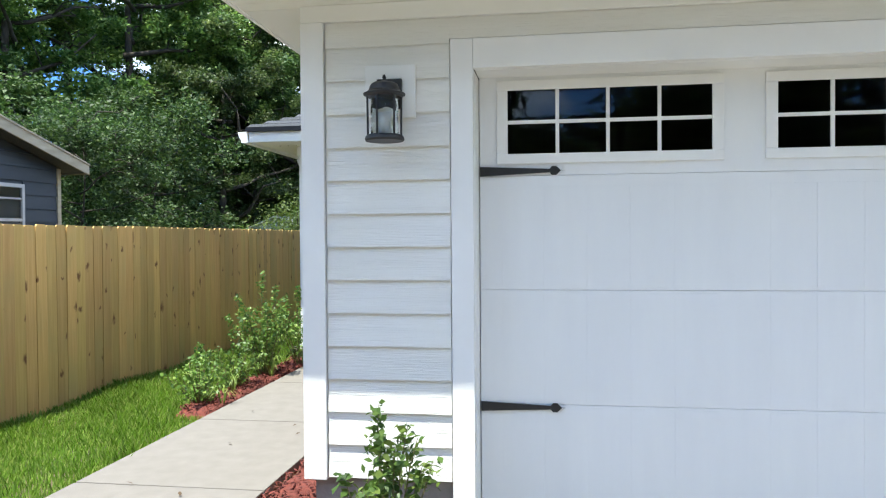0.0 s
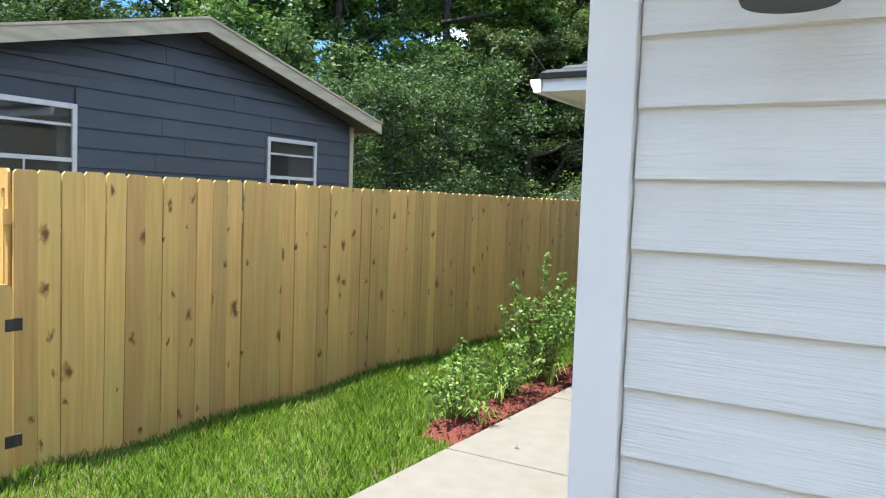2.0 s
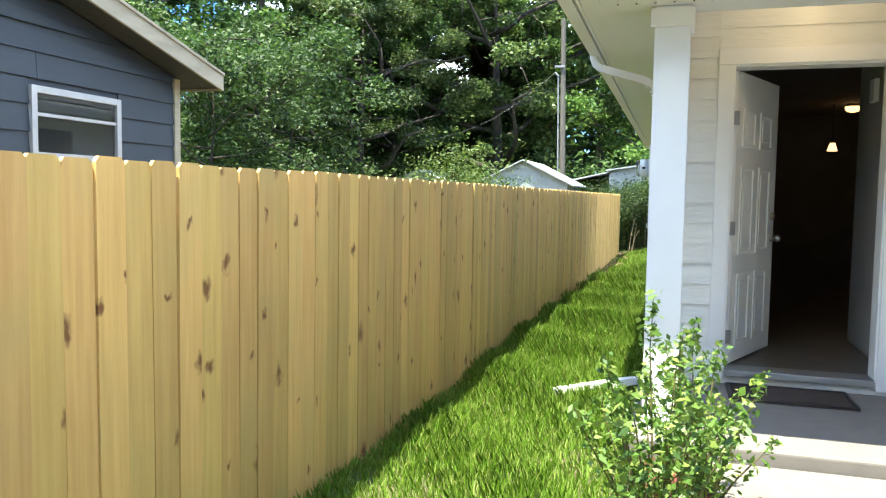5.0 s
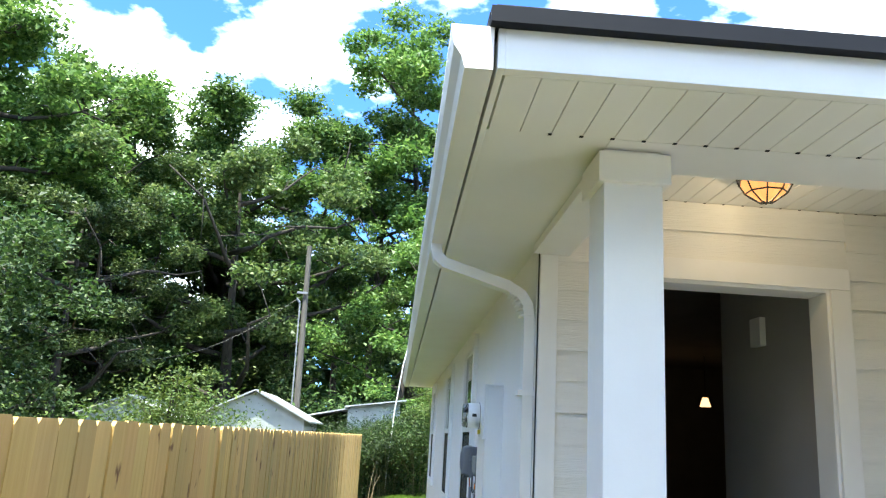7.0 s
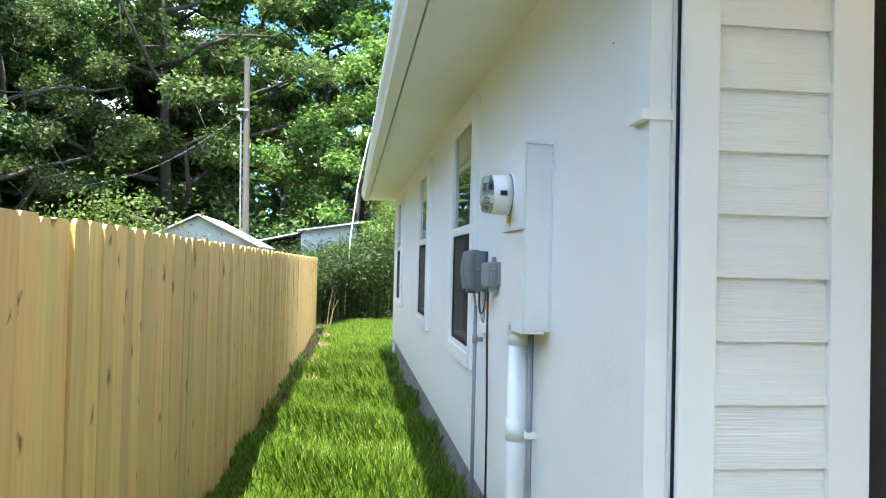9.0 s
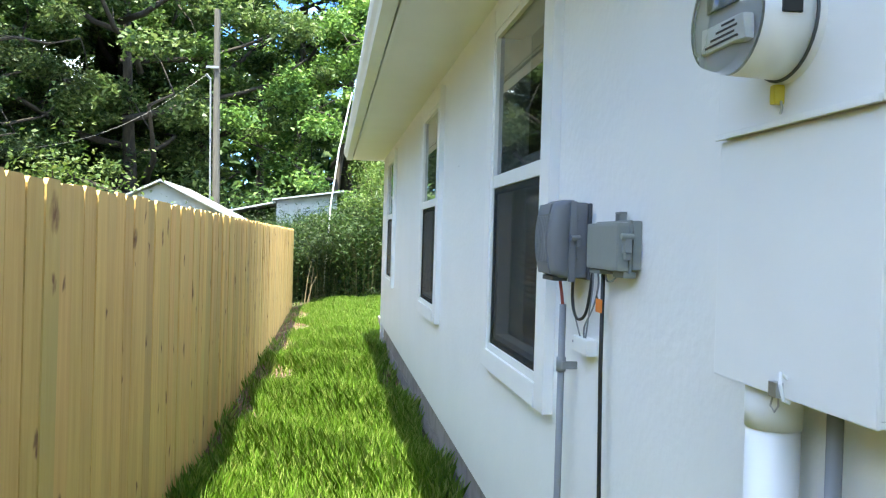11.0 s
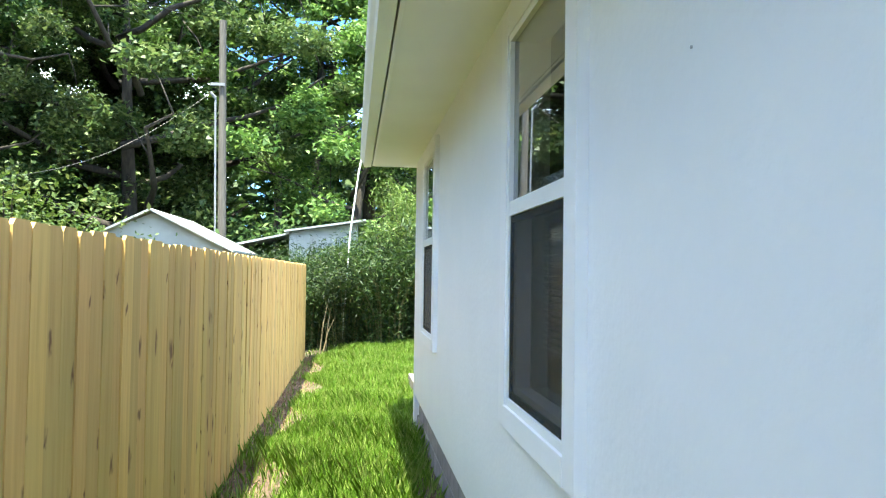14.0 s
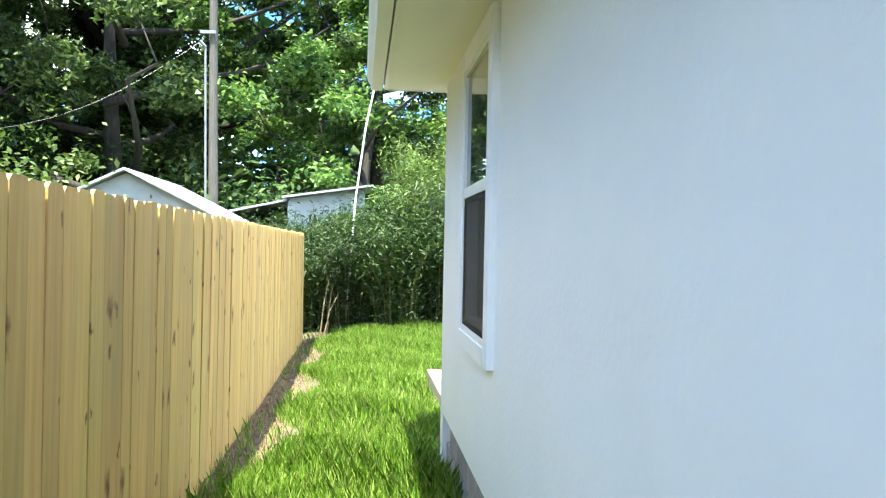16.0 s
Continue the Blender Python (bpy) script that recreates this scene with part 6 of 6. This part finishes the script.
def lamps():
    p = thing("porch_light", "black caged ceiling lamp with lit amber glass", "ceiling lamp", at=(-2.12, 9.715, 3.023))
    part("plate", rod(bmesh.new(), (0, 0, -0.035), (0, 0, 0), 0.125, 0.135, 8), BLACK, p)
    bm = bmesh.new()
    rod(bm, (0, 0, -0.085), (0, 0, -0.035), 0.085, 0.115, 8)
    rod(bm, (0, 0, -0.125), (0, 0, -0.085), 0.03, 0.085, 8)
    part("glass", bm, LAMPGLASS, p, "lit amber glass").visible_shadow = False
    for k in range(8):
        a = math.pi / 4 * k + math.pi / 8
        c, s = math.cos(a), math.sin(a)
        part("rib", tube(bmesh.new(), [(0.12 * c, 0.12 * s, -0.033), (0.09 * c, 0.09 * s, -0.087), (0.032 * c, 0.032 * s, -0.128), (0, 0, -0.132)], 0.004, 6), BLACK, p)
    bm = bmesh.new()
    for k in range(8):
        a, b = math.pi / 4 * k + math.pi / 8, math.pi / 4 * (k + 1) + math.pi / 8
        rod(bm, (0.09 * math.cos(a), 0.09 * math.sin(a), -0.087), (0.09 * math.cos(b), 0.09 * math.sin(b), -0.087), 0.004, seg=6)
    part("ring", bm, BLACK, p)
    d = thing("hall_light", "lit frosted dome ceiling lamp in the hall", "ceiling lamp", at=(-0.70, 16.0, 2.978))
    part("plate", rod(bmesh.new(), (0, 0, -0.03), (0, 0, 0), 0.105, 0.105, 24), NICKEL, d)
    bm = bmesh.new()
    r = bmesh.ops.create_uvsphere(bm, u_segments=20, v_segments=10, radius=0.10)
    bmesh.ops.scale(bm, vec=(1, 1, 0.6), verts=r["verts"])
    bmesh.ops.translate(bm, vec=(0, 0, -0.05), verts=r["verts"])
    part("dome", bm, WARM, d, "lit frosted dome", True)
    q = thing("pendant_lamp", "lit flared glass pendant lamp", "pendant lamp", at=(-0.93, 16.0, 2.978))
    part("cord", rod(bmesh.new(), (0, 0, -0.52), (0, 0, 0), 0.006, 0.006, 8), BLACK, q)
    part("shade", rod(bmesh.new(), (0, 0, -0.63), (0, 0, -0.52), 0.068, 0.032, 20), WARM, q, "lit flared glass shade", True)
    copy_thing(q, pose(0.10, 16.0, 2.978))
    ch = thing("door_chime", "small white door chime box on the hall wall", "door chime", at=(-1.46, 11.2, 2.45))
    part("cover", cuboid(-0.04, 0.0, -0.07, 0.07, 0, 0.18, 0.008), TRIM, ch)
    m = thing("doormat", "dark brown woven doormat on the porch slab", "doormat", at=(-2.18, 9.89, PORCH_Z))
    part("mat_body", cuboid(-0.39, 0.39, -0.23, 0.23, 0.0, 0.014, 0.004), MAT, m)
    bm = bmesh.new()
    for a in ((-0.39, 0.39, -0.23, -0.205), (-0.39, 0.39, 0.205, 0.23), (-0.39, -0.365, -0.205, 0.205), (0.365, 0.39, -0.205, 0.205)):
        box(bm, a[0], a[1], a[2], a[3], 0.0145, 0.018)
    part("border", bm, CABLE, m)


lamps()


def litter():
    """Straw and twigs on the bare strip along the fence, and a few leaves on the path."""
    rng = np.random.default_rng(9)
    bm = bmesh.new()
    rows = []
    for y in np.arange(13.0, 31.4, 0.12):
        w = (0.10 + 0.34 * min(1, max(0, (y - 14) / 4))) * (1 + 0.22 * math.sin(2.3 * y) + 0.18 * rng.uniform(-1, 1))
        x = fence_x(min(y, 30)) + 0.012
        rows.append([bm.verts.new((x + w * f, y, float(ground_z(x + w * f, y)) + (0.016 + 0.014 * rng.uniform() if f < 0.9 else -0.01))) for f in (0, 0.3, 0.55, 0.8, 1.0)])
    for u, v in zip(rows, rows[1:]):
        for q in range(4):
            bm.faces.new((u[q], u[q + 1], v[q + 1], v[q]))
    tagged(part("bare_earth", bm, DIRT), "reddish brown bare earth strip along the fence", "earth", "", "stuff")
    rows, bm = [], bmesh.new()
    for y in np.arange(15.0, HEND, 0.12):
        w = 0.16 * (1 + 0.4 * math.sin(2.1 * y + 0.6) + 0.15 * rng.uniform(-1, 1))
        rows.append([bm.verts.new((WX - 0.004 - w * f, y, float(ground_z(WX - w * f, y)) + (0.014 + 0.012 * rng.uniform() if f < 0.9 else -0.01))) for f in (0, 0.35, 0.7, 1.0)])
    for u, v in zip(rows, rows[1:]):
        for q in range(3):
            bm.faces.new((u[q], v[q], v[q + 1], u[q + 1]))
    tagged(part("bare_earth", bm, DIRT), "brown worn earth strip at the foot of the white wall", "earth", "", "stuff")
    n = 900
    y = rng.uniform(15, HEND, n)
    x = WX - 0.02 - np.abs(rng.normal(size=n)) * 0.09
    pos = np.stack([x, y, ground_z(x, y) + rng.uniform(0.02, 0.04, n)], 1)
    tagged(new("straw", leaf_mesh("straw", pos, 0.09, rng, STRAW, 0, 0.06, 3.0)), "dry straw on worn earth by the wall", "straw", "", "stuff")
    n = 6500
    y = rng.uniform(13, 30, n)
    x = -4.70 + np.abs(rng.normal(size=n)) * 0.20 * np.clip((y - 12) / 7, 0.2, 1)
    pos = np.stack([x, y, ground_z(x, y) + rng.uniform(0.02, 0.04, n)], 1)
    tagged(new("straw", leaf_mesh("straw", pos, 0.10, rng, STRAW, 0, 0.06, 3.0)), "dry straw and twigs on bare earth by the fence", "straw", "", "stuff")
    me = leaf_mesh("fallen_leaf", np.zeros((1, 3)), 0.05, rng, CHIPLEAF, 0, 0.45, 4.0)
    r = random.Random(3)
    for k in range(16):
        o = new("fallen_leaf", me)
        o.location = (r.uniform(-2.6, -1.8), r.uniform(2.6, 8.3), WALK_Z + 0.014)
        o.rotation_euler, o.scale = (0, 0, r.uniform(0, 6.3)), (r.uniform(0.5, 1.1),) * 3
        tagged(o, "small dry brown leaf lying on the concrete path", "leaf", "fallen leaves on the path")
    for x, y, s in ((-2.86, 7.25, 1.0), (-2.80, 6.0, 0.7), (-2.95, 6.55, 0.8)):
        g = thing("grass_tuft", "strappy green grass tuft in the mulch bed", "grass tuft", "tufts in the mulch", at=(x, y, 0.24))
        for k in range(16):
            a, L = r.uniform(0, 6.283), s * r.uniform(0.16, 0.30)
            c, q = math.cos(a), math.sin(a)
            bm = bmesh.new()
            pts = [(0.01 * c, 0.01 * q, 0), (0.25 * L * c, 0.25 * L * q, 0.7 * L), (0.62 * L * c, 0.62 * L * q, 0.85 * L), (0.95 * L * c, 0.95 * L * q, 0.6 * L)]
            row = [(bm.verts.new((p[0] - q * w, p[1] + c * w, p[2])), bm.verts.new((p[0] + q * w, p[1] - c * w, p[2]))) for p, w in zip(pts, (0.004, 0.005, 0.004, 0.0008))]
            for u, v in zip(row, row[1:]):
                bm.faces.new((u[0], u[1], v[1], v[0]))
            part("blade", bm, SHRUBLEAF, g)


litter()
